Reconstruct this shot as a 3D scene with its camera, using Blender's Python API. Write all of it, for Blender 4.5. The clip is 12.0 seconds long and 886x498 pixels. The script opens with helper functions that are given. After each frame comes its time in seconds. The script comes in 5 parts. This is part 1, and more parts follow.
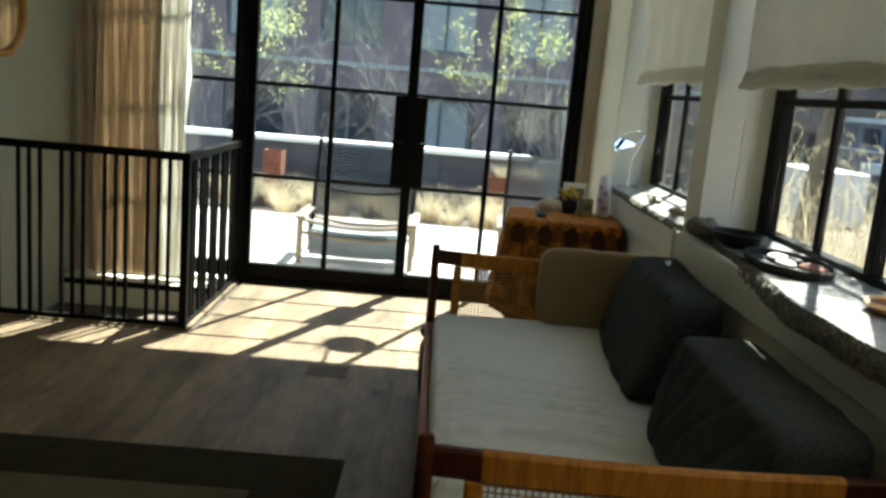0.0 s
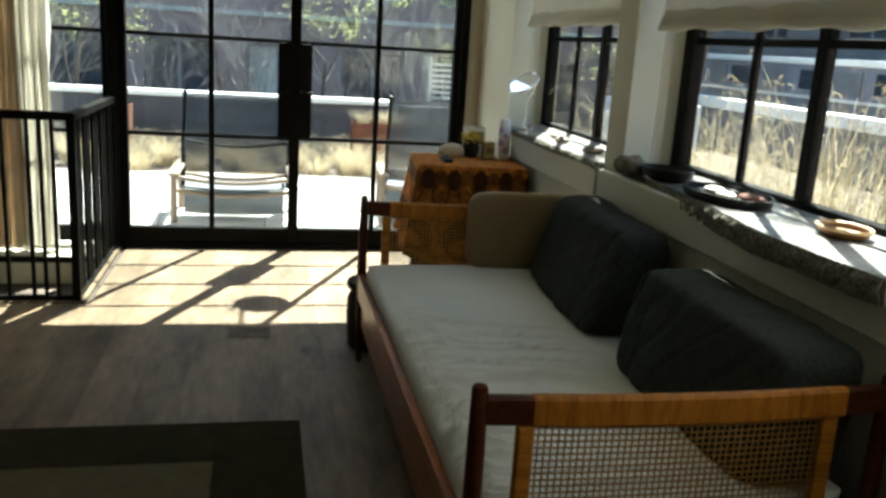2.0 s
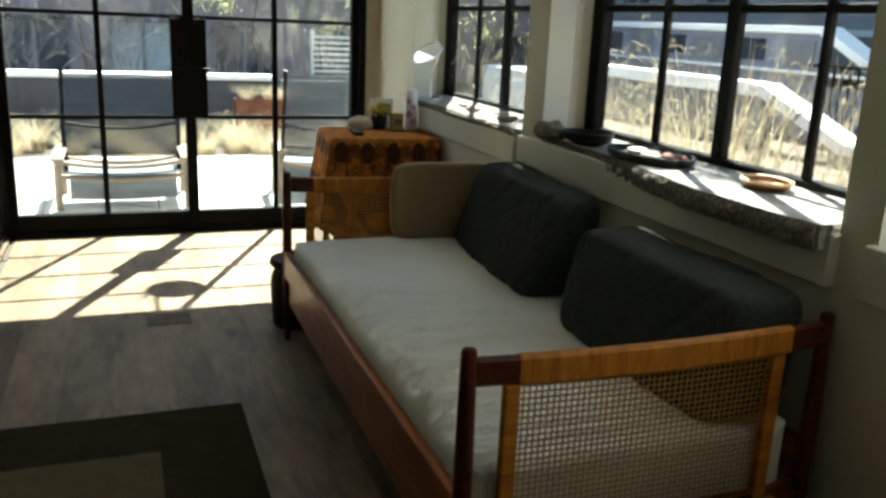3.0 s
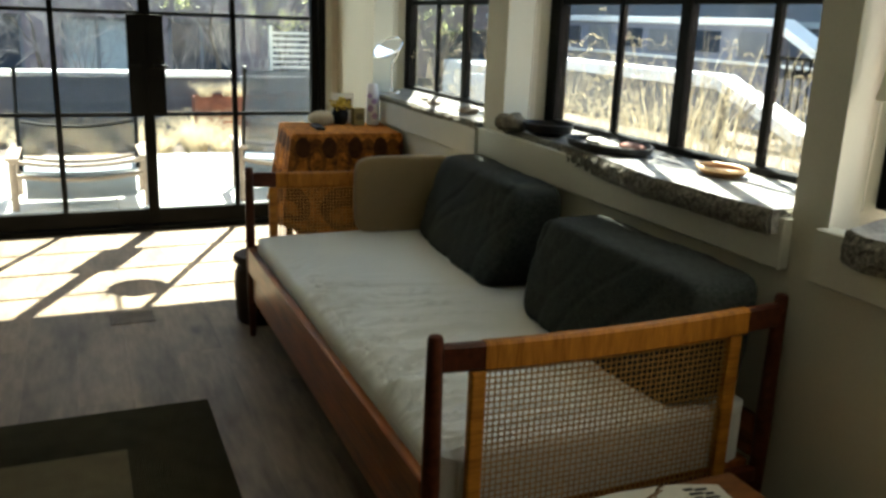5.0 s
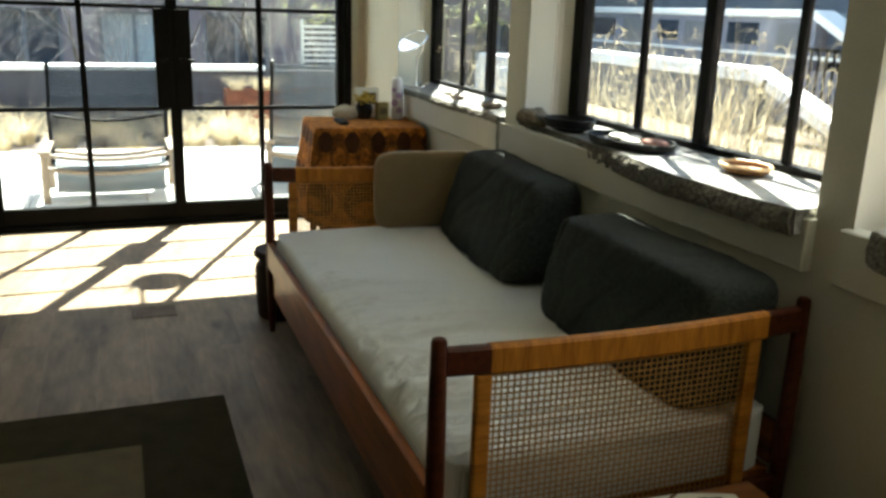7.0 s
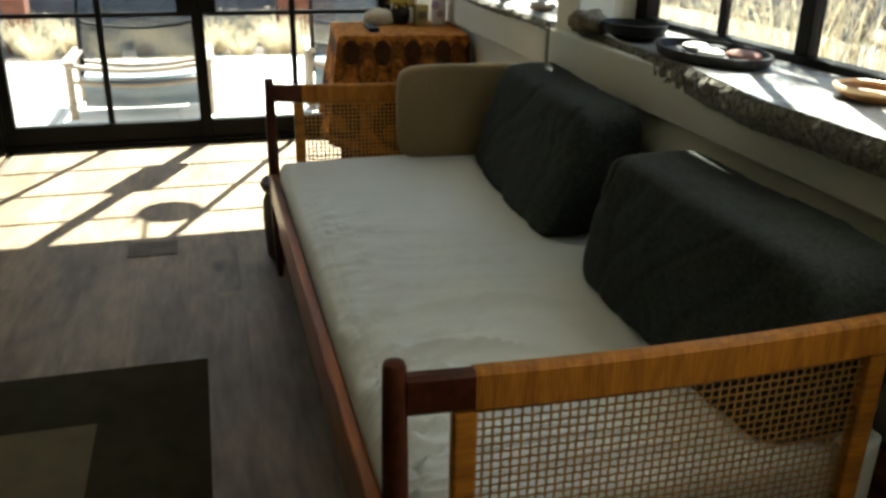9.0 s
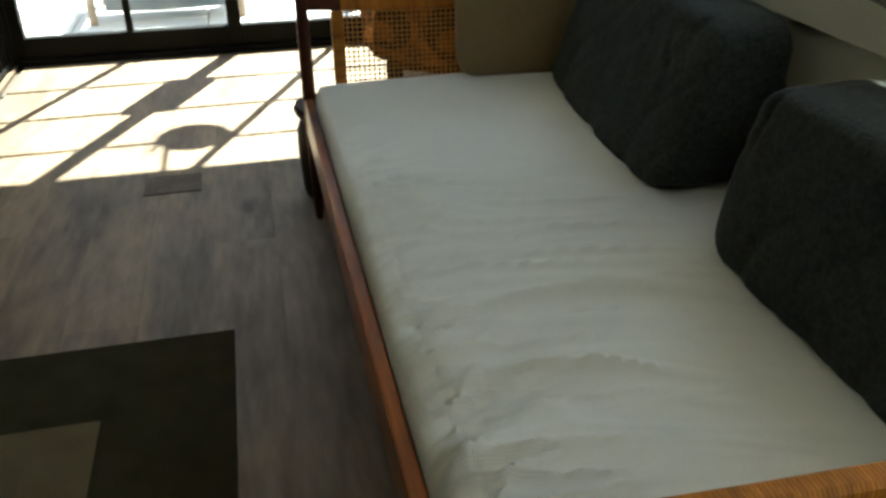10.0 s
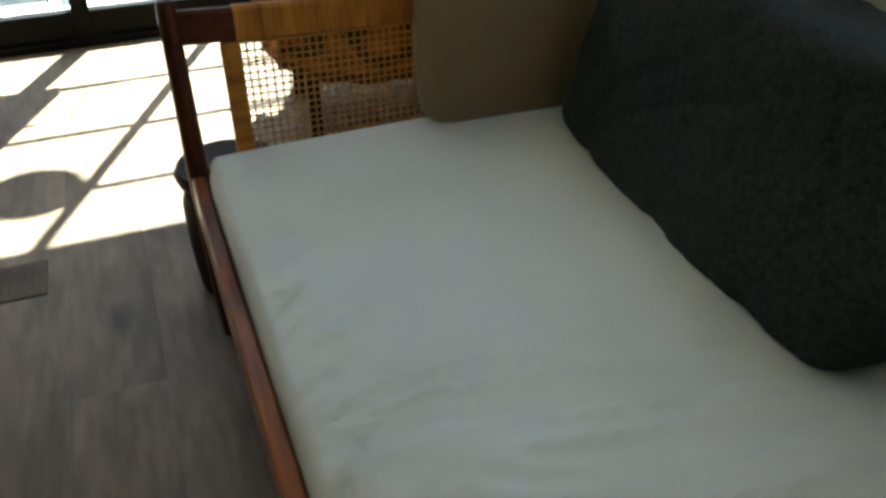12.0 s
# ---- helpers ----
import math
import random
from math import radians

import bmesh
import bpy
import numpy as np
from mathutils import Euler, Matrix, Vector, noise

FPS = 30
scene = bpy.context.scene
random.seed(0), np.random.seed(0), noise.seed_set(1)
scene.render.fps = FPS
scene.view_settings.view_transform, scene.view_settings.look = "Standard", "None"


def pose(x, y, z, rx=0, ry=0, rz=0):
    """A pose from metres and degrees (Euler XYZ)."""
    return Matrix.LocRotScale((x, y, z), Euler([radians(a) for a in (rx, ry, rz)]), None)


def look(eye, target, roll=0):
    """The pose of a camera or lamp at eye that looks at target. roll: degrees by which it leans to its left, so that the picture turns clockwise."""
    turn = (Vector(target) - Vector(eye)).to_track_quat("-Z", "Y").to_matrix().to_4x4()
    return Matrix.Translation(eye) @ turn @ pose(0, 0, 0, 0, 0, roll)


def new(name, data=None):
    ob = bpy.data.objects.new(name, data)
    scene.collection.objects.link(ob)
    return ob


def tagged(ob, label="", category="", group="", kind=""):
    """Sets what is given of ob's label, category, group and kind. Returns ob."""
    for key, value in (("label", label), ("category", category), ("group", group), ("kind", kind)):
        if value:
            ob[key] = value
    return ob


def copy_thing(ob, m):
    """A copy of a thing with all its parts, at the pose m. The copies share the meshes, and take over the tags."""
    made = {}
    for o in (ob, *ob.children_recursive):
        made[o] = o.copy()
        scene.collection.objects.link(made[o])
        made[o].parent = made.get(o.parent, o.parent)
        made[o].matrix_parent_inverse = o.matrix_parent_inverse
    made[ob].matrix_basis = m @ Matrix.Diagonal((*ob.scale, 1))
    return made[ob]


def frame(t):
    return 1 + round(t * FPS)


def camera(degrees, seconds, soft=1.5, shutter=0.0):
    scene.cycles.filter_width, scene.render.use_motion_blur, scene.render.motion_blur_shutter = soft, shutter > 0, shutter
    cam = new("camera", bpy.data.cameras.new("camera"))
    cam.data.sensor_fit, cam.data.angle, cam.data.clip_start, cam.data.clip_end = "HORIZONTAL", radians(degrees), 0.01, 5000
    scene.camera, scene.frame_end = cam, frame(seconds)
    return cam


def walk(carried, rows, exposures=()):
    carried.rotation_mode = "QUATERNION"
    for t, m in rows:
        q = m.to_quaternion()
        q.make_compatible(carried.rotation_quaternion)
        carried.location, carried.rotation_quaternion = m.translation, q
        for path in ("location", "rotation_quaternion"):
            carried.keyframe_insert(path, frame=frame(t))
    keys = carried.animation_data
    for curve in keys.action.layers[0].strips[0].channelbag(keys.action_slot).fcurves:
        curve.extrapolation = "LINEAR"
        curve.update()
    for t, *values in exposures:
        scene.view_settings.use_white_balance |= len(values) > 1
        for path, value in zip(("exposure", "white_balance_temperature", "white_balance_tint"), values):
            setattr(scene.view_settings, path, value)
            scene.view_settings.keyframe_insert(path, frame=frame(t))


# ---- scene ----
cam = camera(55.4, 12.0, soft=3.0)
PATH = [
    (0, (0.38, -0.209, 1.378), (0.407, 1.756, 1.008), 4.9),
    (0.5, (0.241, -0.142, 1.375), (0.497, 1.793, 0.939), 4.3),
    (1, (0.149, -0.093, 1.357), (0.553, 1.808, 0.882), 3.8),
    (1.5, (0.075, -0.127, 1.356), (0.49, 1.772, 0.887), 3.6),
    (2, (-0.012, -0.164, 1.367), (0.405, 1.735, 0.897), 3.6),
    (2.5, (-0.145, -0.133, 1.362), (0.357, 1.741, 0.877), 3.3),
    (3, (-0.217, -0.136, 1.356), (0.476, 1.668, 0.838), 2.5),
    (3.5, (-0.253, -0.144, 1.354), (0.524, 1.623, 0.832), 2.1),
    (5.5, (-0.217, -0.18, 1.346), (0.55, 1.59, 0.819), 2.1),
    (6, (-0.208, -0.2, 1.343), (0.537, 1.577, 0.808), 2.2),
    (6.5, (-0.205, -0.18, 1.355), (0.519, 1.605, 0.816), 2.1),
    (8.5, (0.139, 0.151, 1.317), (0.704, 1.967, 0.699), 0.9),
    (9, (0.196, 0.353, 1.288), (0.701, 2.137, 0.537), 0.9),
    (9.5, (0.272, 0.621, 1.264), (0.695, 2.363, 0.377), 0.2),
    (10, (0.257, 0.864, 1.217), (0.638, 2.571, 0.246), -0.7),
    (10.5, (0.188, 1.088, 1.229), (0.712, 2.694, 0.158), -0.0),
    (11, (0.255, 1.355, 1.179), (0.841, 2.897, 0.048), -1.4),
    (11.5, (0.297, 1.55, 1.205), (0.9, 3.088, 0.078), -0.9),
    (12, (0.33, 1.785, 1.182), (0.918, 3.337, 0.066), -0.9),
]
walk(cam, [(t, look(eye, target, roll)) for t, eye, target, roll in PATH], exposures=[
    (0.0, 2.50, 6450, -6), (1.5, 2.50, 6500, -6), (2.5, 2.55, 6550, -6), (3.5, 2.84, 6700, -5), (6.5, 3.06, 6750, -5), (9.0, 3.0, 6700, -5), (10.0, 3.16, 6350, -5), (10.5, 3.03, 6100, -6), (11.0, 3.32, 6050, -5), (11.5, 3.36, 5950, -5), (12.0, 3.22, 6050, -5)])

# ---- world and sun ----
SUN_TO = Vector((0.298, 0.660, 1.0)).normalized()
world = bpy.data.worlds.new("world")
scene.world = world
world.use_nodes = True
wn = world.node_tree
sky = wn.nodes.new("ShaderNodeTexSky")
sky.sky_type = "NISHITA"
sky.sun_disc = False
sky.sun_elevation = radians(54.1)
sky.sun_rotation = radians(24.3)
wn.links.new(sky.outputs[0], wn.nodes["Background"].inputs[0])
wn.nodes["Background"].inputs[1].default_value = 0.085
sun = new("sun", bpy.data.lights.new("sun", "SUN"))
sun.data.energy = 5.0
sun.data.angle = radians(0.55)
sun.data.color = (1.0, 0.975, 0.94)
sun.rotation_euler = SUN_TO.to_track_quat("Z", "Y").to_euler()


def fill_lamp(name, m, width, height, power, tint=(0.86, 0.93, 1.0)):
    """An area lamp added at an opening to brighten the room beyond the sky's own light."""
    lamp = new(name, bpy.data.lights.new(name, "AREA"))
    lamp.data.shape = "RECTANGLE"
    lamp.data.size, lamp.data.size_y = width, height
    lamp.data.energy = power
    lamp.data.color = tint
    lamp.matrix_world = m


fill_lamp("sky_at_last_bay", look((1.40, 0.43, 1.6), (0.0, 0.43, 0.9)), 1.4, 1.1, 1.4, (1.0, 0.95, 0.86))
fill_lamp("sky_at_doors", look((0.17, 5.28, 2.17), (0.17, 2.5, 0.8)), 1.9, 0.4, 0.3)


# ---- materials ----
def mat(name, base, rough=0.6, var=0.25, scale=6.0, bump=0.1, fine=60.0, metal=0.0, stretch=(1, 1, 1), tint=None, rand=0.0,
        sheen=0.0, trans=0.0, spec=0.5, coat=0.0):
    """A surface with variation at two scales, in metres of the object."""
    m = bpy.data.materials.new(name)
    m.use_nodes = True
    nt = m.node_tree
    n, l = nt.nodes, nt.links
    b = n["Principled BSDF"]
    b.inputs["Roughness"].default_value = rough
    b.inputs["Metallic"].default_value = metal
    b.inputs["Specular IOR Level"].default_value = spec
    b.inputs["Sheen Weight"].default_value = sheen
    b.inputs["Coat Weight"].default_value = coat
    co = n.new("ShaderNodeTexCoord")
    mp = n.new("ShaderNodeMapping")
    mp.inputs["Scale"].default_value = stretch
    l.new(co.outputs["Object"], mp.inputs[0])
    oi = n.new("ShaderNodeObjectInfo")
    ad = n.new("ShaderNodeVectorMath")
    ad.operation = "MULTIPLY_ADD"
    l.new(oi.outputs["Random"], ad.inputs[0])
    ad.inputs[1].default_value = (17.0, 31.0, 11.0) if rand else (0, 0, 0)
    l.new(mp.outputs[0], ad.inputs[2])
    big = n.new("ShaderNodeTexNoise")
    big.inputs["Scale"].default_value = scale
    big.inputs["Detail"].default_value = 5
    small = n.new("ShaderNodeTexNoise")
    small.inputs["Scale"].default_value = fine
    small.inputs["Detail"].default_value = 4
    l.new(ad.outputs[0], big.inputs["Vector"])
    l.new(ad.outputs[0], small.inputs["Vector"])
    mix = n.new("ShaderNodeMath")
    mix.operation = "MULTIPLY_ADD"
    l.new(small.outputs[0], mix.inputs[0])
    mix.inputs[1].default_value = 0.45
    half = n.new("ShaderNodeMath")
    half.operation = "MULTIPLY"
    half.inputs[1].default_value = 0.55
    l.new(big.outputs[0], half.inputs[0])
    l.new(half.outputs[0], mix.inputs[2])
    ramp = n.new("ShaderNodeValToRGB")
    dark = [c * (1 - var) for c in base]
    light = [min(1, c * (1 + var)) for c in (tint or base)]
    ramp.color_ramp.elements[0].position, ramp.color_ramp.elements[0].color = 0.32, (*dark, 1)
    ramp.color_ramp.elements[1].position, ramp.color_ramp.elements[1].color = 0.68, (*light, 1)
    l.new(mix.outputs[0], ramp.inputs[0])
    out = ramp.outputs[0]
    if rand:
        hs = n.new("ShaderNodeHueSaturation")
        v = n.new("ShaderNodeMapRange")
        v.inputs["To Min"].default_value, v.inputs["To Max"].default_value = 1 - rand, 1 + rand
        l.new(oi.outputs["Random"], v.inputs[0])
        l.new(v.outputs[0], hs.inputs["Value"])
        l.new(out, hs.inputs["Color"])
        out = hs.outputs[0]
    l.new(out, b.inputs["Base Color"])
    if bump:
        bp = n.new("ShaderNodeBump")
        bp.inputs["Strength"].default_value = bump
        bp.inputs["Distance"].default_value = 0.004
        l.new(mix.outputs[0], bp.inputs["Height"])
        l.new(bp.outputs[0], b.inputs["Normal"])
    if trans:
        tr = n.new("ShaderNodeBsdfTranslucent")
        l.new(out, tr.inputs["Color"])
        sh = n.new("ShaderNodeMixShader")
        sh.inputs[0].default_value = trans
        l.new(b.outputs[0], sh.inputs[1])
        l.new(tr.outputs[0], sh.inputs[2])
        l.new(sh.outputs[0], n["Material Output"].inputs[0])
    return m


def weave(m, pitch, depth=0.5, ax=("X", "Y")):
    """Adds a woven or ridged relief and tone to a material made by mat(); pitch in metres along each axis."""
    nt = m.node_tree
    n, l = nt.nodes, nt.links
    co = n.new("ShaderNodeTexCoord")
    total = None
    for a in ax:
        w = n.new("ShaderNodeTexWave")
        w.bands_direction = a
        w.inputs["Scale"].default_value = 0.314 / pitch
        w.inputs["Distortion"].default_value = 0.6
        w.inputs["Detail"].default_value = 1.0
        w.inputs["Detail Scale"].default_value = 2.0
        l.new(co.outputs["Object"], w.inputs["Vector"])
        if total is None:
            total = w.outputs["Fac"]
        else:
            s = n.new("ShaderNodeMath")
            s.operation = "ADD"
            l.new(total, s.inputs[0])
            l.new(w.outputs["Fac"], s.inputs[1])
            total = s.outputs[0]
    b = n["Principled BSDF"]
    bp = n.new("ShaderNodeBump")
    bp.inputs["Strength"].default_value = depth
    bp.inputs["Distance"].default_value = 0.002
    l.new(total, bp.inputs["Height"])
    if b.inputs["Normal"].links:
        l.new(b.inputs["Normal"].links[0].from_socket, bp.inputs["Normal"])
    l.new(bp.outputs[0], b.inputs["Normal"])
    src = b.inputs["Base Color"].links[0].from_socket
    hs = n.new("ShaderNodeHueSaturation")
    mr = n.new("ShaderNodeMapRange")
    mr.inputs["From Max"].default_value = len(ax)
    mr.inputs["To Min"].default_value, mr.inputs["To Max"].default_value = 1 - 0.35 * depth, 1 + 0.25 * depth
    l.new(total, mr.inputs[0])
    l.new(mr.outputs[0], hs.inputs["Value"])
    l.new(src, hs.inputs["Color"])
    l.new(hs.outputs[0], b.inputs["Base Color"])
    return m


def glass_mat(name, tint=(0.97, 0.98, 0.98)):
    m = bpy.data.materials.new(name)
    m.use_nodes = True
    n, l = m.node_tree.nodes, m.node_tree.links
    n.remove(n["Principled BSDF"])
    t = n.new("ShaderNodeBsdfTransparent")
    t.inputs[0].default_value = (*tint, 1)
    g = n.new("ShaderNodeBsdfGlossy")
    g.inputs["Roughness"].default_value = 0.02
    w = n.new("ShaderNodeLayerWeight")
    w.inputs[0].default_value = 0.5
    p = n.new("ShaderNodeMath")
    p.operation = "POWER"
    l.new(w.outputs["Facing"], p.inputs[0])
    p.inputs[1].default_value = 5.0
    f = n.new("ShaderNodeMath")
    f.operation = "MULTIPLY_ADD"
    l.new(p.outputs[0], f.inputs[0])
    f.inputs[1].default_value, f.inputs[2].default_value = 0.8, 0.03
    s = n.new("ShaderNodeMixShader")
    l.new(f.outputs[0], s.inputs[0])
    l.new(t.outputs[0], s.inputs[1])
    l.new(g.outputs[0], s.inputs[2])
    l.new(s.outputs[0], n["Material Output"].inputs[0])
    return m


PLASTER = mat("plaster", (0.56, 0.53, 0.42), 0.85, 0.05, 3, 0.12, 140)
WEST = mat("grey_green_plaster", (0.34, 0.345, 0.28), 0.85, 0.05, 3, 0.12, 140)
WALL_TAN = mat("warm_plaster", (0.58, 0.51, 0.41), 0.85, 0.05, 3, 0.12, 140)
CEIL = mat("ceiling_paint", (0.74, 0.73, 0.70), 0.9, 0.04, 3, 0.08, 120)
TRIM = mat("trim_paint", (0.56, 0.535, 0.44), 0.5, 0.05, 5, 0.06, 90)
STEEL = mat("black_steel", (0.006, 0.006, 0.0055), 0.5, 0.35, 8, 0.08, 120, spec=0.06)
FLOORWOOD = mat("oak_floor", (0.143, 0.098, 0.057), 0.5, 0.27, 3.2, 0.1, 18, stretch=(2.2, 0.4, 1), tint=(0.202, 0.149, 0.094), rand=0.20, spec=0.22)
# knots and broad tone drift along the boards
nt = FLOORWOOD.node_tree
kg = nt.nodes.new("ShaderNodeNewGeometry")
km = nt.nodes.new("ShaderNodeMapping")
km.inputs["Scale"].default_value = (4.2, 1.7, 1.0)
nt.links.new(kg.outputs["Position"], km.inputs[0])
kv = nt.nodes.new("ShaderNodeTexVoronoi")
kv.inputs["Scale"].default_value = 1.0
kw = nt.nodes.new("ShaderNodeTexNoise")
kw.inputs["Scale"].default_value = 5.0
kd = nt.nodes.new("ShaderNodeMath")
kd.operation = "MULTIPLY_ADD"
nt.links.new(km.outputs[0], kv.inputs["Vector"])
nt.links.new(kg.outputs["Position"], kw.inputs["Vector"])
nt.links.new(kw.outputs[0], kd.inputs[0])
kd.inputs[1].default_value = 0.22
nt.links.new(kv.outputs["Distance"], kd.inputs[2])
kr = nt.nodes.new("ShaderNodeMapRange")
kr.inputs["From Min"].default_value, kr.inputs["From Max"].default_value = 0.13, 0.24
kr.inputs["To Min"].default_value, kr.inputs["To Max"].default_value = 0.48, 1.0
nt.links.new(kd.outputs[0], kr.inputs[0])
kc = nt.nodes.new("ShaderNodeTexNoise")
kc.inputs["Scale"].default_value = 1.0
kc.inputs["Detail"].default_value = 6
kc.inputs["Distortion"].default_value = 0.7
ks = nt.nodes.new("ShaderNodeMapping")
ks.inputs["Scale"].default_value = (4.0, 1.9, 1.0)
nt.links.new(kg.outputs["Position"], ks.inputs[0])
nt.links.new(ks.outputs[0], kc.inputs["Vector"])
ka = nt.nodes.new("ShaderNodeMapRange")
ka.inputs["From Min"].default_value, ka.inputs["From Max"].default_value = 0.34, 0.58
ka.inputs["To Min"].default_value, ka.inputs["To Max"].default_value = 0.74, 1.08
nt.links.new(kc.outputs[0], ka.inputs[0])
kx = nt.nodes.new("ShaderNodeMath")
kx.operation = "MULTIPLY"
nt.links.new(kr.outputs[0], kx.inputs[0])
nt.links.new(ka.outputs[0], kx.inputs[1])
kb = nt.nodes["Principled BSDF"]
kh = nt.nodes.new("ShaderNodeHueSaturation")
nt.links.new(kx.outputs[0], kh.inputs["Value"])
nt.links.new(kb.inputs["Base Color"].links[0].from_socket, kh.inputs["Color"])
nt.links.new(kh.outputs[0], kb.inputs["Base Color"])
SUBFLOOR = mat("subfloor", (0.05, 0.04, 0.03), 0.9, 0.3)
RUG_DARK = weave(mat("rug_border", (0.040, 0.0325, 0.0175), 0.95, 0.3, 12, 0.3, 220, spec=0.05), 0.006, 0.8)
RUG_LIGHT = weave(mat("rug_field", (0.135, 0.108, 0.060), 0.95, 0.2, 12, 0.3, 220, spec=0.05), 0.006, 0.8)
TEAK = mat("rosewood", (0.045, 0.0085, 0.003), 0.4, 0.5, 7, 0.08, 60, stretch=(1, 1, 1), tint=(0.07, 0.017, 0.006), spec=0.2)
TEAK_Y = mat("rosewood_rail", (0.100, 0.026, 0.006), 0.33, 0.6, 9, 0.05, 60, stretch=(1, 0.1, 1), tint=(0.25, 0.078, 0.018), spec=0.22)
CANE_WRAP = weave(mat("cane_wrapping", (0.29, 0.100, 0.011), 0.5, 0.4, 10, 0.15, 60, spec=0.2, tint=(0.40, 0.155, 0.019), stretch=(3, 1, 0.3)), 0.0045, 0.3, ("X",))
CANE_WRAP_Z = weave(mat("cane_wrapping_upright", (0.32, 0.115, 0.013), 0.5, 0.4, 10, 0.15, 60, spec=0.2, tint=(0.41, 0.165, 0.021), stretch=(0.3, 1, 3)), 0.0045, 0.3, ("Z",))
CANE = mat("cane_strand", (0.47, 0.265, 0.085), 0.55, 0.3, 30, 0.1, 200, spec=0.2)
LINEN = weave(mat("mattress_cotton", (0.66, 0.655, 0.60), 0.92, 0.05, 4, 0.15, 180, sheen=0.15), 0.0022, 0.25)
PILLOW = weave(mat("charcoal_wool", (0.018, 0.0205, 0.0172), 0.95, 0.25, 95, 0.55, 230, spec=0.1, sheen=0.05, tint=(0.037, 0.041, 0.036)), 0.0035, 0.3, ("Y", "Z"))
BEIGE = weave(mat("ochre_wool", (0.24, 0.165, 0.07), 0.95, 0.12, 8, 0.25, 200, sheen=0.2), 0.003, 0.5, ("X", "Z"))
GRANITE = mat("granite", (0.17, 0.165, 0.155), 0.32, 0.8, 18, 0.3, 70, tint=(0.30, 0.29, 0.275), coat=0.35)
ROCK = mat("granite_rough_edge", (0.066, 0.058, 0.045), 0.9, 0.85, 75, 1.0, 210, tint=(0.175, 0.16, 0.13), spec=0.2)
SHADE = weave(mat("linen_shade", (0.80, 0.76, 0.67), 0.9, 0.06, 7, 0.2, 120, trans=0.55), 0.003, 0.35, ("Y", "Z"))
CURTAIN = weave(mat("linen_curtain", (0.64, 0.54, 0.41), 0.9, 0.1, 7, 0.2, 150, trans=0.3), 0.003, 0.3, ("X", "Z"))
SHEER = weave(mat("white_sheer", (0.86, 0.84, 0.78), 0.9, 0.05, 7, 0.2, 150, trans=0.38), 0.003, 0.3, ("X", "Z"))
BRASS = mat("aged_brass", (0.42, 0.24, 0.08), 0.3, 0.3, 10, 0.1, 80, metal=1.0)
CHROME = mat("chrome", (0.75, 0.76, 0.78), 0.12, 0.05, 10, 0.0, 80, metal=1.0)
MIRROR = mat("mirror", (0.92, 0.93, 0.94), 0.01, 0.0, 5, 0.0, 50, metal=1.0)
BLACKCLAY = mat("black_ceramic", (0.006, 0.0055, 0.005), 0.5, 0.4, 12, 0.15, 90, spec=0.25)
DARKWOOD = mat("dark_stool_wood", (0.022, 0.009, 0.005), 0.6, 0.5, 9, 0.15, 70, stretch=(1, 1, 0.3), spec=0.15)
BASKET = mat("tan_wicker", (0.20, 0.09, 0.03), 0.5, 0.35, 20, 0.4, 90)
PAPER = mat("paper", (0.72, 0.69, 0.60), 0.8, 0.05, 6, 0.05, 100)
INK = mat("ink", (0.05, 0.05, 0.045), 0.8, 0.1)
PLUM = mat("mauve_print", (0.45, 0.30, 0.46), 0.7, 0.2, 15)
STONEOBJ = mat("grey_stone", (0.19, 0.155, 0.105), 0.85, 0.5, 25, 0.8, 70)
GLASS = glass_mat("glass")
# outside
PAVER = mat("pale_paver", (0.50, 0.485, 0.45), 0.85, 0.12, 4, 0.3, 60, rand=0.08)
SOIL = mat("mulch", (0.10, 0.075, 0.06), 0.95, 0.6, 10, 1.0, 50)
STRAW = mat("dry_grass", (0.44, 0.36, 0.23), 0.8, 0.3, 3, 0.0, 20, trans=0.35, tint=(0.56, 0.48, 0.34))
LEAF = mat("spring_leaf", (0.31, 0.345, 0.12), 0.6, 0.3, 3, 0.0, 20, trans=0.4, tint=(0.42, 0.44, 0.19))
BARK = mat("bark", (0.075, 0.062, 0.05), 0.9, 0.5, 20, 0.8, 60)
CORTEN = mat("rusted_steel", (0.16, 0.052, 0.028), 0.8, 0.4, 8, 0.3, 60)
BRICK = mat("brick_wall", (0.245, 0.178, 0.178), 0.9, 0.35, 1.5, 0.3, 14)
CONCRETE = mat("painted_concrete", (0.66, 0.66, 0.66), 0.7, 0.08, 2, 0.1, 30)
SLATE = mat("blue_grey_cladding", (0.15, 0.155, 0.17), 0.7, 0.25, 1.2, 0.15, 14)
PALEWALL = mat("pale_render", (0.42, 0.43, 0.41), 0.85, 0.12, 1, 0.1, 14)
DARKPANE = mat("dark_pane", (0.03, 0.04, 0.055), 0.08, 0.3, 2, 0.0, 10, spec=0.6)
SLING = weave(mat("sling_fabric", (0.034, 0.043, 0.058), 0.8, 0.15, 8, 0.2, 120, trans=0.12), 0.004, 0.5)
nt = SLING.node_tree
thin = nt.nodes.new("ShaderNodeBsdfTransparent")
both = nt.nodes.new("ShaderNodeMixShader")
both.inputs[0].default_value = 0.45
nt.links.new(nt.nodes["Material Output"].inputs[0].links[0].from_socket, both.inputs[1])
nt.links.new(thin.outputs[0], both.inputs[2])
nt.links.new(both.outputs[0], nt.nodes["Material Output"].inputs[0])
PALETEAK = mat("weathered_teak", (0.19, 0.14, 0.10), 0.6, 0.25, 12, 0.2, 60)
CANVAS = mat("grey_canvas", (0.15, 0.175, 0.20), 0.85, 0.2, 8, 0.2, 90)
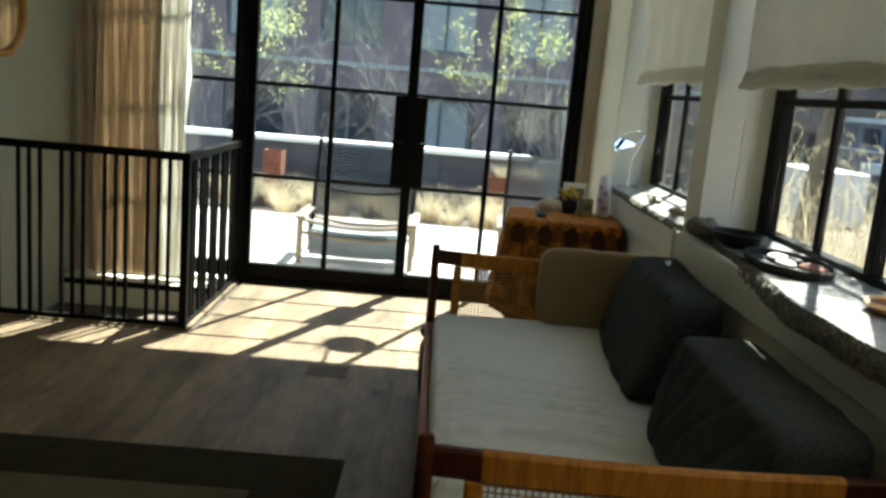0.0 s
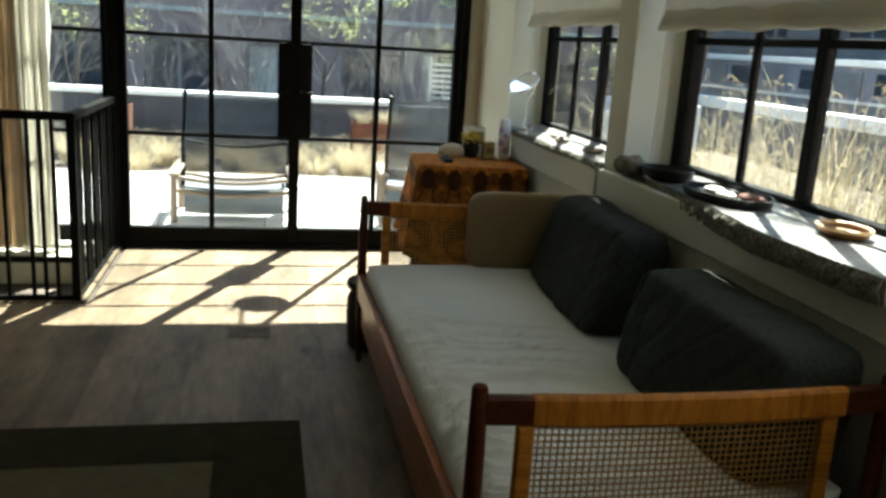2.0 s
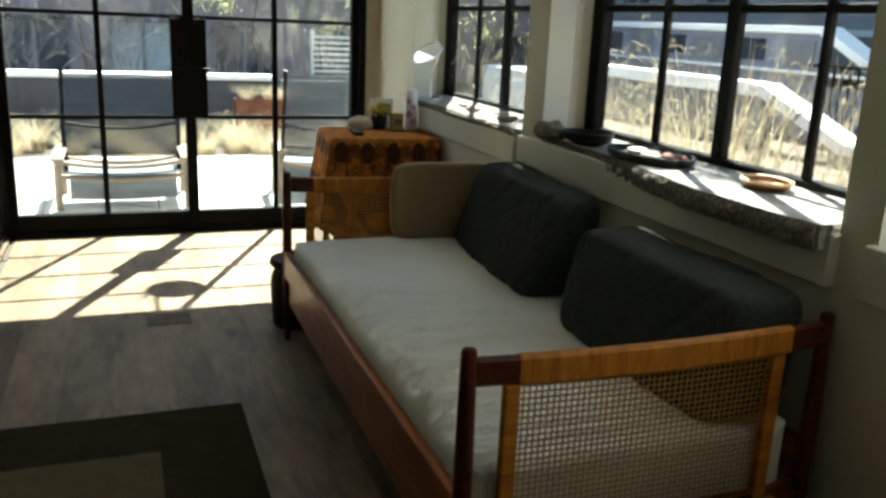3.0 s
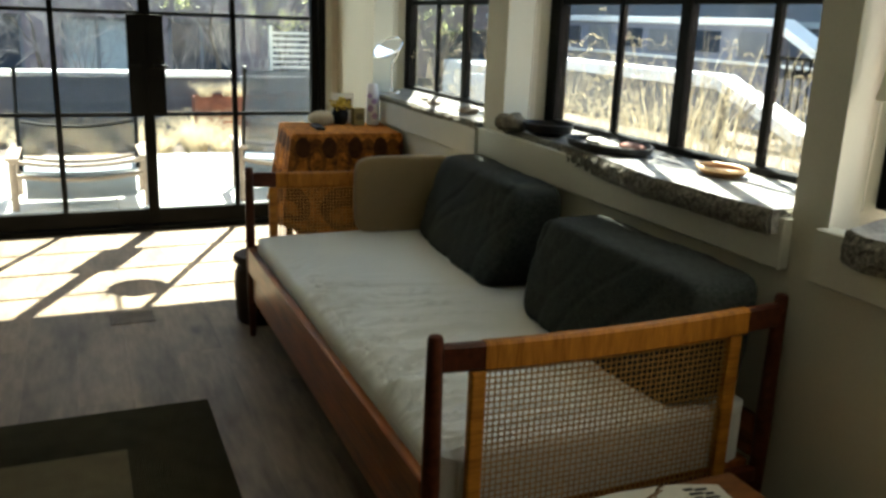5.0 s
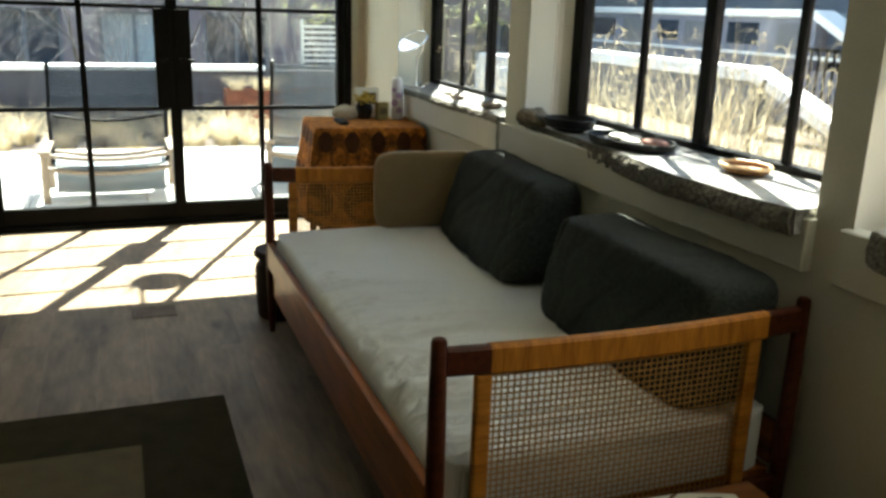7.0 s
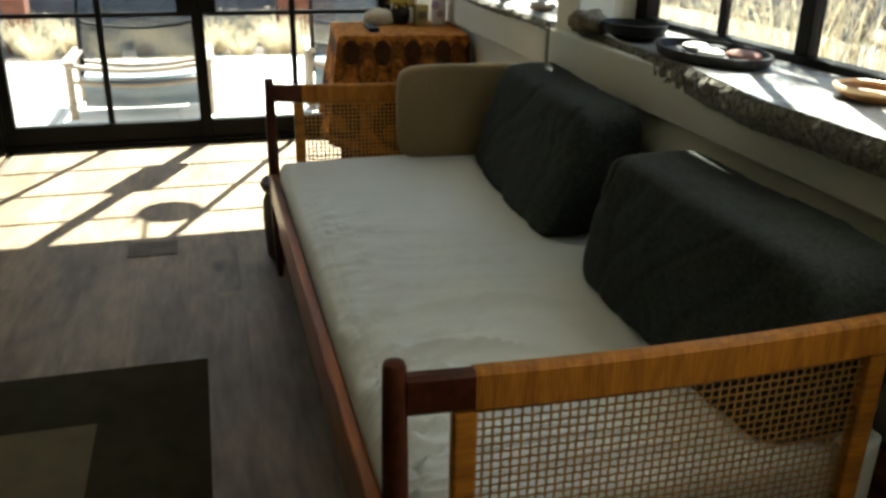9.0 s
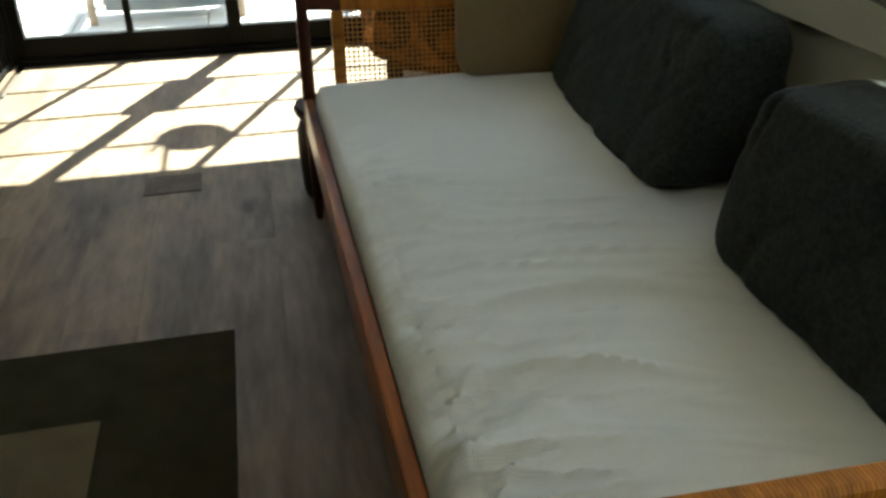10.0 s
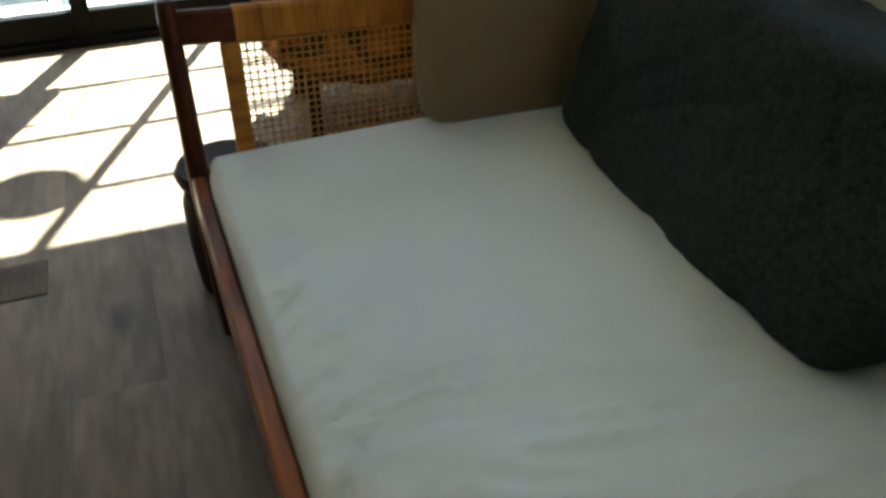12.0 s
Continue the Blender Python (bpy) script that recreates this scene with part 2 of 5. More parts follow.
WHITEMETAL = mat("white_metal", (0.82, 0.82, 0.80), 0.45, 0.06, 5, 0.05, 60)


# ---- mesh helpers ----
def box(bm, x0, x1, y0, y1, z0, z1, bevel=0.0, seg=2):
    vs = [bm.verts.new((x, y, z)) for z in (z0, z1) for y in (y0, y1) for x in (x0, x1)]
    fs = [bm.faces.new([vs[i] for i in f]) for f in ((0, 2, 3, 1), (4, 5, 7, 6), (0, 1, 5, 4), (2, 6, 7, 3), (0, 4, 6, 2), (1, 3, 7, 5))]
    if bevel:
        es = list({e for f in fs for e in f.edges})
        bmesh.ops.bevel(bm, geom=es, offset=bevel, segments=seg, affect="EDGES", profile=0.5)
    return bm


def prism(bm, pts, z0, z1):
    """An upright prism over a plan outline given anticlockwise."""
    lo = [bm.verts.new((x, y, z0)) for x, y in pts]
    hi = [bm.verts.new((x, y, z1)) for x, y in pts]
    k = len(pts)
    bm.faces.new(lo[::-1])
    bm.faces.new(hi)
    for i in range(k):
        bm.faces.new((lo[i], lo[(i + 1) % k], hi[(i + 1) % k], hi[i]))
    return bm


def lathe(bm, prof, cx=0, cy=0, seg=24, wob=None):
    """A turned body from (radius, height) pairs."""
    rings = []
    for r, z in prof:
        ring = []
        for i in range(seg):
            a = 2 * math.pi * i / seg
            k = wob(a, z) if wob else 1.0
            ring.append(bm.verts.new((cx + r * k * math.cos(a), cy + r * k * math.sin(a), z)))
        rings.append(ring)
    for a, b in zip(rings, rings[1:]):
        for i in range(seg):
            bm.faces.new((a[i], a[(i + 1) % seg], b[(i + 1) % seg], b[i]))
    bm.faces.new(rings[0][::-1])
    bm.faces.new(rings[-1])
    return bm


def tube(bm, pts, radii, seg=8):
    """A round bar along points; radii is one number or one for each point."""
    pts = [Vector(p) for p in pts]
    if not isinstance(radii, (list, tuple)):
        radii = [radii] * len(pts)
    rings = []
    for i, p in enumerate(pts):
        d = (pts[min(i + 1, len(pts) - 1)] - pts[max(i - 1, 0)]).normalized()
        up = Vector((0, 0, 1)) if abs(d.z) < 0.9 else Vector((1, 0, 0))
        u = d.cross(up).normalized()
        v = d.cross(u)
        rings.append([bm.verts.new(p + radii[i] * (math.cos(2 * math.pi * k / seg) * u + math.sin(2 * math.pi * k / seg) * v)) for k in range(seg)])
    for a, b in zip(rings, rings[1:]):
        for i in range(seg):
            bm.faces.new((a[i], a[(i + 1) % seg], b[(i + 1) % seg], b[i]))
    bm.faces.new(rings[0][::-1])
    bm.faces.new(rings[-1])
    return bm


def sheet(bm, fn, nu, nv, thick=0.0):
    """A grid surface fn(u, v) with u, v in 0..1; thick gives it a back along its normal."""
    g = [[bm.verts.new(fn(i / nu, j / nv)) for j in range(nv + 1)] for i in range(nu + 1)]
    fs = []
    for i in range(nu):
        for j in range(nv):
            fs.append(bm.faces.new((g[i][j], g[i + 1][j], g[i + 1][j + 1], g[i][j + 1])))
    if thick:
        bmesh.ops.recalc_face_normals(bm, faces=fs)
        bmesh.ops.solidify(bm, geom=fs, thickness=thick)
    return bm


def cushion(bm, sx, sy, sz, n=18, power=5.0, puff=0.1, wr=0.006, seed=0.0, freq=6.0):
    """A stuffed cushion of half sizes sx, sy, sz: a rounded box that swells in the middle, with creases."""
    vert = {}

    def at(p):
        key = tuple(round(c, 4) for c in p)
        if key not in vert:
            x, y, z = p
            k = (abs(x) ** power + abs(y) ** power + abs(z) ** power) ** (-1 / power)
            q = Vector((x, y, z)) * k
            w = Vector((q.x * sx * (1 - puff * (q.y * q.y + q.z * q.z) / 2), q.y * sy * (1 - puff * (q.x * q.x + q.z * q.z) / 4),
                        q.z * sz * (1 - puff * (q.x * q.x + q.y * q.y) / 4)))
            d = noise.noise(w * freq + Vector((seed, seed * 2, 0))) * wr + noise.noise(w * freq * 3 + Vector((seed, 0, seed))) * wr * 0.4
            vert[key] = bm.verts.new(w + q.normalized() * d)
        return vert[key]

    for axis in range(3):
        for s in (-1, 1):
            for i in range(n):
                for j in range(n):
                    quad = []
                    for a, b in ((0, 0), (1, 0), (1, 1), (0, 1)):
                        u, v = 2 * (i + a) / n - 1, 2 * (j + b) / n - 1
                        p = [0, 0, 0]
                        p[axis], p[(axis + 1) % 3], p[(axis + 2) % 3] = s, u, v
                        quad.append(at(p))
                    bm.faces.new(quad if s > 0 else quad[::-1])
    return bm


def finish(ob, bm, material, smooth=False, angle=40):
    bmesh.ops.recalc_face_normals(bm, faces=bm.faces)
    if smooth:
        for f in bm.faces:
            f.smooth = True
        for e in bm.edges:
            if len(e.link_faces) == 2 and e.calc_face_angle(0) > radians(angle):
                e.smooth = False
    bm.to_mesh(ob.data)
    bm.free()
    ob.data.materials.append(material)
    return ob


def solid(name, bm, material, label="", category="", group="", kind="", smooth=False, m=None):
    """A thing or piece of the setting that is one mesh."""
    ob = tagged(new(name, bpy.data.meshes.new(name)), label, category, group, kind)
    if m is not None:
        ob.matrix_world = m
    return finish(ob, bm, material, smooth)


def thing(name, m, label, category, group="", kind=""):
    ob = tagged(new(name), label, category, group, kind)
    ob.empty_display_size = 0.1
    ob.matrix_world = m
    return ob


def part(name, bm, material, parent, label="", smooth=False, m=None):
    ob = new(name, bpy.data.meshes.new(name))
    ob.parent = parent
    if m is not None:
        ob.matrix_basis = m
    if label:
        tagged(ob, label)
    return finish(ob, bm, material, smooth)


B = bmesh.new

# ---- the room: main lines ----
XL, XR, YD, YB, ZC = -1.97, 1.374, 5.36, -2.6, 2.75
DOOR_R, DOOR_TOP, SIDE_L = 1.235, 2.44, -1.75
WX = 1.60

# floor, walls and ceiling
bm = B()
box(bm, XL, XR, YB, 4.2, -0.2, -0.012)
box(bm, -0.93, XR, 4.2, YD, -0.2, -0.012)
box(bm, XL, -0.93, 5.05, YD, -0.2, -0.012)
floor = solid("floor", bm, SUBFLOOR, "grey-brown wide oak plank floor, sunlit by the doors", "floor", kind="structure")

bm = B()
box(bm, XL - 0.25, XL, YB, YD + 0.25, -2.6, ZC)
solid("wall_west", bm, WEST, "grey-green plaster wall beside the stairwell", "wall", kind="structure")
bm = B()
box(bm, XL - 0.25, XR + 0.4, YB - 0.2, YB, -0.2, ZC)
solid("wall_south", bm, PLASTER, "plain plaster wall closing the room", "wall", kind="structure")
bm = B()
box(bm, XL - 0.25, XR + 0.4, YB - 0.2, YD + 0.08, ZC, ZC + 0.2)
solid("ceiling", bm, CEIL, "plain white painted ceiling", "ceiling", kind="structure")

bm = B()
box(bm, XL, SIDE_L, YD, YD + 0.08, -2.6, ZC)
box(bm, SIDE_L, DOOR_R + 0.045, YD, YD + 0.08, DOOR_TOP + 0.04, ZC)
box(bm, DOOR_R + 0.045, XR + 0.4, YD, YD + 0.08, -0.2, ZC)
box(bm, SIDE_L, -0.93, YD + 0.002, YD + 0.08, -2.6, 0.0)
solid("wall_north", bm, WALL_TAN, "cream plaster wall round the steel doors", "wall", kind="structure")

bm = B()
box(bm, XL, -0.946, 5.036, 5.049, -0.9, -0.031)
box(bm, XL, -0.946, 4.201, 4.214, -0.9, -0.031)
box(bm, -0.946, -0.932, 4.201, 5.049, -0.9, -0.031)
box(bm, XL, -0.932, 4.201, 5.049, -0.92, -0.9)
solid("wall_stairwell", bm, PLASTER, "plain plaster walls of the stairwell opening", "wall", kind="structure")
bm = B()
box(bm, XL, -0.945, 5.05, YD - 0.001, -0.012, 0.0)
solid("trim_9", bm, TRIM, "pale painted landing strip under the curtain", "trim", kind="structure")
bm = B()
box(bm, XL, -0.945, 5.03, 5.05, -0.03, 0.006, 0.003, 1)
solid("trim_1", bm, STEEL, "dark edge of the landing below the curtain", "trim", kind="structure")

# east wall: parapet, piers with splayed reveals, lintel
bm = B()
box(bm, XR, XR + 0.36, YB, YD, -0.2, 0.86)
box(bm, XR, XR + 0.36, YB, YD, 2.35, ZC)
for far, f2, near, n2 in ((YD, YD, 4.62, 4.83), (3.125, 3.097, 2.94, 3.083), (1.365, 1.372, 1.25, 1.358), (-0.4, -0.5, YB, YB)):
    prism(bm, [(XR, near), (WX, n2), (XR + 0.36, n2), (XR + 0.36, f2), (WX, f2), (XR, far)], 0.86, 2.35)
solid("wall_east", bm, PLASTER, "white plaster wall with deep splayed window bays", "wall", kind="structure")


# unseen wall, added to keep southern sky light off the last bay's reveal
bm = B()
box(bm, XR + 0.36, XR + 4.5, -1.2, -0.9, -0.2, ZC + 0.2)
solid("wall_wing", bm, BRICK, "plain brick wall added out of view to block the southern sky", "wall", kind="structure")


# ---- steel doors and sidelight ----
def glazed(name, x0, x1, z0, z1, cols, rows, stiles, bottom, y, plate=None, kind="structure", label=""):
    """A steel leaf with muntins; cols and rows are the middles of the bars between the panes."""
    ob = thing(name, pose(0, y, 0), label, "door", kind=kind)
    sa, sb = stiles
    fr = B()
    box(fr, x0, x0 + sa, -0.03, 0.03, z0, z1, 0.003, 1)
    box(fr, x1 - sb, x1, -0.03, 0.03, z0, z1, 0.003, 1)
    box(fr, x0 + sa, x1 - sb, -0.028, 0.028, z0, z0 + bottom, 0.003, 1)
    box(fr, x0 + sa, x1 - sb, -0.028, 0.028, z1 - 0.06, z1, 0.003, 1)
    part("frame", fr, STEEL, ob)
    if name == "door_1":
        bar = B()
        box(bar, x1 - 0.012, x1 + 0.014, -0.036, -0.0305, z0, z1)
        part("meeting_strip", bar, STEEL, ob)
    for x in cols:
        bar = B()
        box(bar, x - 0.016, x + 0.016, -0.018, 0.018, z0 + bottom, z1 - 0.06, 0.003, 1)
        part("muntin", bar, STEEL, ob)
    zs = [z0 + bottom, *rows, z1 - 0.06]
    xs = [x0 + sa, *cols, x1 - sb]
    for z in rows:
        for a, b in zip(xs, xs[1:]):
            bar = B()
            box(bar, a + (0.016 if a in cols else 0), b - (0.016 if b in cols else 0), -0.008, 0.008, z - 0.0125, z + 0.0125, 0.003, 1)
            part("muntin", bar, STEEL, ob)
    for a, b in zip(xs, xs[1:]):
        for c, d in zip(zs, zs[1:]):
            pane = B()
            box(pane, a + 0.004, b - 0.004, -0.004, 0.004, c + 0.004, d - 0.004)
            g = part("pane", pane, GLASS, ob)
            g.visible_shadow = False
    if plate:
        bm = B()
        box(bm, plate[0], plate[1], -0.038, 0.034, 0.728, 1.318, 0.003, 1)
        pl = part("lock_plate", bm, STEEL, ob, "flat black steel lock plate")
        bm = B()
        hx = plate[2]
        tube(bm, [(hx, -0.036, 1.02), (hx, -0.075, 1.02), (hx + plate[3] * 0.02, -0.082, 1.02), (hx + plate[3] * 0.075, -0.082, 1.018)], 0.008)
        part("handle", bm, STEEL, pl, smooth=True)
    return ob


ROWS = (0.722, 1.325, 1.915)
bm = B()
box(bm, -0.945, -0.89, YD - 0.05, YD + 0.06, -0.01, DOOR_TOP + 0.04, 0.004, 1)
box(bm, DOOR_R, DOOR_R + 0.045, YD - 0.05, YD + 0.06, -0.01, DOOR_TOP + 0.04, 0.004, 1)
box(bm, -0.89, DOOR_R, YD - 0.05, YD + 0.06, DOOR_TOP, DOOR_TOP + 0.04, 0.004, 1)
box(bm, -0.89, DOOR_R, YD - 0.055, YD + 0.08, -0.012, 0.03, 0.004, 1)
solid("trim_2", bm, STEEL, "black steel frame and threshold of the double doors", "trim", kind="structure")
glazed("door_1", -0.888, 0.172, 0.034, DOOR_TOP - 0.004, (-0.338,), ROWS, (0.052, 0.03), 0.098, YD, (0.069, 0.166, 0.135, -1),
       label="black steel glazed door leaf, closed, with lock plate")
glazed("door_2", 0.178, DOOR_R - 0.003, 0.034, DOOR_TOP - 0.004, (0.697,), ROWS, (0.03, 0.042), 0.098, YD, (0.182, 0.279, 0.215, 1),
       label="black steel glazed door leaf, closed, beside the table")
glazed("window_1", SIDE_L, -0.947, 0.034, DOOR_TOP + 0.036, (-1.36,), ROWS, (0.03, 0.03), 0.098, YD,
       label="black steel sidelight window behind the curtain")
bm = B()
box(bm, DOOR_R + 0.047, DOOR_R + 0.095, YD - 0.018, YD - 0.001, 0, 2.5, 0.003, 1)
solid("trim_3", bm, TRIM, "white painted casing beside the steel doors", "trim", kind="structure")
bm = B()
box(bm, XL + 0.002, XL + 0.016, YB, 4.1, 0, 0.11, 0.003, 1)
box(bm, XR - 0.016, XR - 0.001, YB, YD - 0.02, 0, 0.11, 0.003, 1)
solid("baseboard", bm, TRIM, "white painted baseboard along the walls", "baseboard", kind="structure")


# ---- east windows ----
def east_window(name, y0, y1, mid, thin, label):
    ob = thing(name, pose(0, 0, 0), label, "window", kind="structure")
    za, zb, zt = 0.918, 0.952, 2.33
    fr = B()
    box(fr, 1.646, 1.70, y0, y0 + 0.06, za, zt, 0.003, 1)
    box(fr, 1.646, 1.70, y1 - 0.075, y1, za, zt, 0.003, 1)
    box(fr, 1.648, 1.698, y0 + 0.06, y1 - 0.075, za, zb, 0.003, 1)
    box(fr, 1.648, 1.698, y0 + 0.06, y1 - 0.075, zt - 0.05, zt, 0.003, 1)
    part("window_frame", fr, STEEL, ob)
    bm = B()
    box(bm, 1.652, 1.690, mid - 0.026, mid + 0.026, zb, zt - 0.05, 0.003, 1)
    part("mullion", bm, STEEL, ob)
    cuts = [y0 + 0.06, *sorted((mid, *thin)), y1 - 0.075]
    for y in thin:
        bm = B()
        box(bm, 1.660, 1.684, y - 0.014, y + 0.014, zb, zt - 0.05, 0.003, 1)
        part("muntin", bm, STEEL, ob)
    for a, b in zip(cuts, cuts[1:]):
        wa = 0.026 if a == mid else 0.014 if a in thin else 0
        wb = 0.026 if b == mid else 0.014 if b in thin else 0
        bm = B()
        box(bm, 1.660, 1.684, a + wa, b - wb, 1.427, 1.455, 0.003, 1)
        part("muntin", bm, STEEL, ob)
        for c, d in ((zb, 1.427), (1.455, zt - 0.05)):
            bm = B()
            box(bm, 1.668, 1.675, a + wa + 0.002, b - wb - 0.002, c + 0.002, d - 0.002)
            g = part("pane", bm, GLASS, ob)
            g.visible_shadow = False
    return ob


east_window("window_2", 3.098, 4.828, 3.97, (4.36, 3.56), "black steel casement window above a dark stone sill")
east_window("window_3", 1.373, 3.081, 2.203, (2.584, 1.8), "black steel casement window looking on dry grasses")
east_window("window_4", -0.49, 1.357, 0.43, (0.85, 0.0), "black steel casement window in the last bay")

# aprons under the bays
for i, (a, b) in enumerate(((3.14, 4.61), (1.357, 3.11), (-0.4, 1.262))):
    bm = B()
    box(bm, XR - 0.03, XR + 0.03, a, b, 0.777, 0.908, 0.003, 1)
    solid("trim_%d" % (i + 4), bm, TRIM, "white painted apron board under the window bay", "trim", kind="structure")


def stone_sill(name, ya, yb, splay_a, splay_b, front, thick, label):
    """A slab between two reveals whose front runs in a natural curve; front(s) gives x for s in 0..1 from near to far."""
    ob = thing(name, pose(0, 0, 0), label, "window sill")
    n = 60
    zt = 0.93
    bm = B()
    top, low, back, backlow = [], [], [], []
    for i in range(n + 1):
        s = i / n
        y = ya + (yb - ya) * s
        x = front(s)
        ybk = (ya + splay_a) + (yb + splay_b - ya - splay_a) * s
        top.append(bm.verts.new((x, y, zt - 0.002 * math.sin(9 * s))))
        back.append(bm.verts.new((1.648, ybk, zt)))
        low.append(bm.verts.new((x + 0.004, y, zt - thick)))
        backlow.append(bm.verts.new((1.648, ybk, zt - thick)))
    for i in range(n):
        bm.faces.new((top[i], top[i + 1], back[i + 1], back[i]))
        bm.faces.new((low[i + 1], low[i], backlow[i], backlow[i + 1]))
        bm.faces.new((top[i + 1], top[i], low[i], low[i + 1]))
    bm.faces.new((top[0], back[0], backlow[0], low[0]))
    bm.faces.new((top[n], low[n], backlow[n], back[n]))
    part("slab", bm, GRANITE, ob)
    bm = B()
    m = 160

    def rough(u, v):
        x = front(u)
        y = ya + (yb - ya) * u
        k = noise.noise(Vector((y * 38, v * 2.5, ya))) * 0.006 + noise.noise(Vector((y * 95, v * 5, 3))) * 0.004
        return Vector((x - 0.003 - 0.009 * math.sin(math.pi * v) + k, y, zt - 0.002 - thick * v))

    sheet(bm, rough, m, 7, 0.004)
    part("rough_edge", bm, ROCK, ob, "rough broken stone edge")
    return ob


def front_mid(s):
    k = 1 / (1 + math.exp(-(s - 0.56) / 0.12))
    return 1.300 + 0.097 * k + 0.011 * math.sin(15 * s) * (1 - k) + 0.004 * math.sin(37 * s) + 0.016 * math.exp(-(s / 0.04) ** 2)


stone_sill("stone_sill", 1.372, 2.945, 0.012, 0.12, front_mid, 0.062, "grey granite sill slab with a rough natural front edge")
stone_sill("stone_sill", 3.132, 4.60, -0.02, 0.2, lambda s: 1.352 + 0.004 * math.sin(11 * s), 0.03, "thin dark granite sill slab in the window bay")
stone_sill("stone_sill", -0.38, 1.165, 0.0, 0.1, lambda s: 1.36 - 0.045 * math.exp(-((s - 0.95) / 0.05) ** 2) - 0.02 * (1 - s), 0.075,
           "thick granite sill slab with a rounded rough end")


# ---- roman shades ----
def roman_shade(y0, y1, zlow, x, label):
    ob = thing("roman_shade", pose(0, 0, 0), label, "window shade", "roman shades in the bays")
    bm = B()

    def panel(u, v):
        y = y0 + (y1 - y0) * u
        z = 2.33 + (zlow + 0.058 + 0.006 * math.sin(u * 26 + y0) - 2.33) * v
        sag = 0.006 * math.sin(u * 31) * v + 0.012 * noise.noise(Vector((u * 5, v * 3, y0)))
        return Vector((x + sag, y, z))

    sheet(bm, panel, 60, 30, 0.004)
    part("panel", bm, SHADE, ob, smooth=True)
    for k, (zz, dep, drop) in enumerate(((zlow + 0.062, 0.020, 0.045), (zlow + 0.040, 0.030, 0.040))):
        bm = B()

        def fold(u, v):
            y = y0 - 0.006 + (y1 - y0 + 0.012) * u
            a = math.pi * v
            w = 0.007 * math.sin(u * 38 + k * 2) + 0.006 * math.sin(u * 17 + k)
            z = zz + 0.02 - drop * math.sin(a * 0.5) ** 1.2 + w * v * (1 - 0.3 * v)
            return Vector((x - 0.004 - dep * math.sin(a) * (0.8 + 8 * abs(w)), y, z - 0.02 * math.sin(a)))

        sheet(bm, fold, 90, 10, 0.003)
        part("fold", bm, SHADE, ob, "soft gathered fold of the shade", smooth=True)
    bm = B()
    tube(bm, [(x + 0.02, y1 + 0.03, 2.3), (x + 0.02, y1 + 0.03, 1.2), (x + 0.015, y1 + 0.03, 0.94)], 0.0022, 6)
    part("cord", bm, SHADE, ob)
    return ob


roman_shade(1.42, 2.90, 1.462, 1.47, "white linen roman shade raised in soft folds")
roman_shade(3.19, 4.58, 1.487, 1.47, "white linen roman shade raised in soft folds")
roman_shade(-0.33, 1.222, 1.20, 1.46, "linen roman shade hanging lower than the others")


# ---- curtain and railing ----
def curtain(x0, x1, y, z0, z1, folds, material, label):
    bm = B()

    def cloth(u, v):
        x = x0 + (x1 - x0) * u
        d = 0.028 * math.sin(u * folds * 2 * math.pi + 0.6 * math.sin(u * 9)) * (0.55 + 0.45 * v) + 0.012 * math.sin(u * folds * 4.3 * math.pi + 1)
        return Vector((x + 0.012 * math.sin(7 * v + 20 * u), y + d, z1 + (z0 - z1) * v))

    sheet(bm, cloth, int(folds * 16), 12, 0.0025)
    return solid("curtain", bm, material, label, "curtain", "curtains at the sidelight", smooth=True)


curtain(-1.95, -1.40, 5.20, 0.03, 2.6, 9.5, CURTAIN, "tan linen curtain hanging beside the sidelight")
curtain(-1.43, -1.235, 5.215, 0.03, 2.6, 3.5, SHEER, "white sheer curtain glowing in front of glass")
bm = B()
tube(bm, [(-1.96, 5.2, 2.62), (-0.9, 5.2, 2.62)], 0.012, 10)
solid("curtain_rod", bm, STEEL, "black steel rod above the curtains", "curtain rod")

rail = thing("stair_railing", pose(-0.92, 4.17, 0), "black steel stair railing with square balusters in threes", "railing")
bm = B()
box(bm, -1.05, 0.022, -0.022, 0.022, 0.905, 0.945, 0.003, 1)
box(bm, -0.022, 0.022, 0.022, 1.135, 0.905, 0.945, 0.003, 1)
part("handrail", bm, STEEL, rail)
bm = B()
box(bm, -1.05, 0.016, -0.014, 0.014, 0.012, 0.036, 0.002, 1)
box(bm, -0.014, 0.014, 0.014, 1.135, 0.012, 0.036, 0.002, 1)
part("bottom_bar", bm, STEEL, rail)
bal = bpy.data.meshes.new("baluster")
bm = B()
box(bm, -0.0085, 0.0085, -0.0085, 0.0085, 0.034, 0.908)
finish(new("baluster", bal), bm, STEEL).parent = rail
first = bpy.data.objects["baluster"]
first.location = (-0.087, 0, 0)


def baluster(x, y):
    ob = new("baluster", bal)
    ob.parent = rail
    ob.location = (x, y, 0)


for i in range(2, 18):
    if i % 4 != 0:
        baluster(-0.0305 - 0.0562 * i, 0)
for i in range(1, 20):
    if i % 4 != 0:
        baluster(0, 0.0562 * i)
for x, y in ((0, 0), (0, 1.12)):
    bm = B()
    box(bm, x - 0.02, x + 0.02, y - 0.02, y + 0.02, 0.0, 0.906, 0.003, 1)
    part("post", bm, STEEL, rail)
bm = B()
box(bm, -1.97, -0.885, 4.135, 4.2, -0.03, 0.012, 0.004, 1)
box(bm, -0.945, -0.885, 4.2, 5.3, -0.03, 0.012, 0.004, 1)
solid("trim_7", bm, FLOORWOOD, "wooden nosing round the stair opening", "trim", kind="structure")

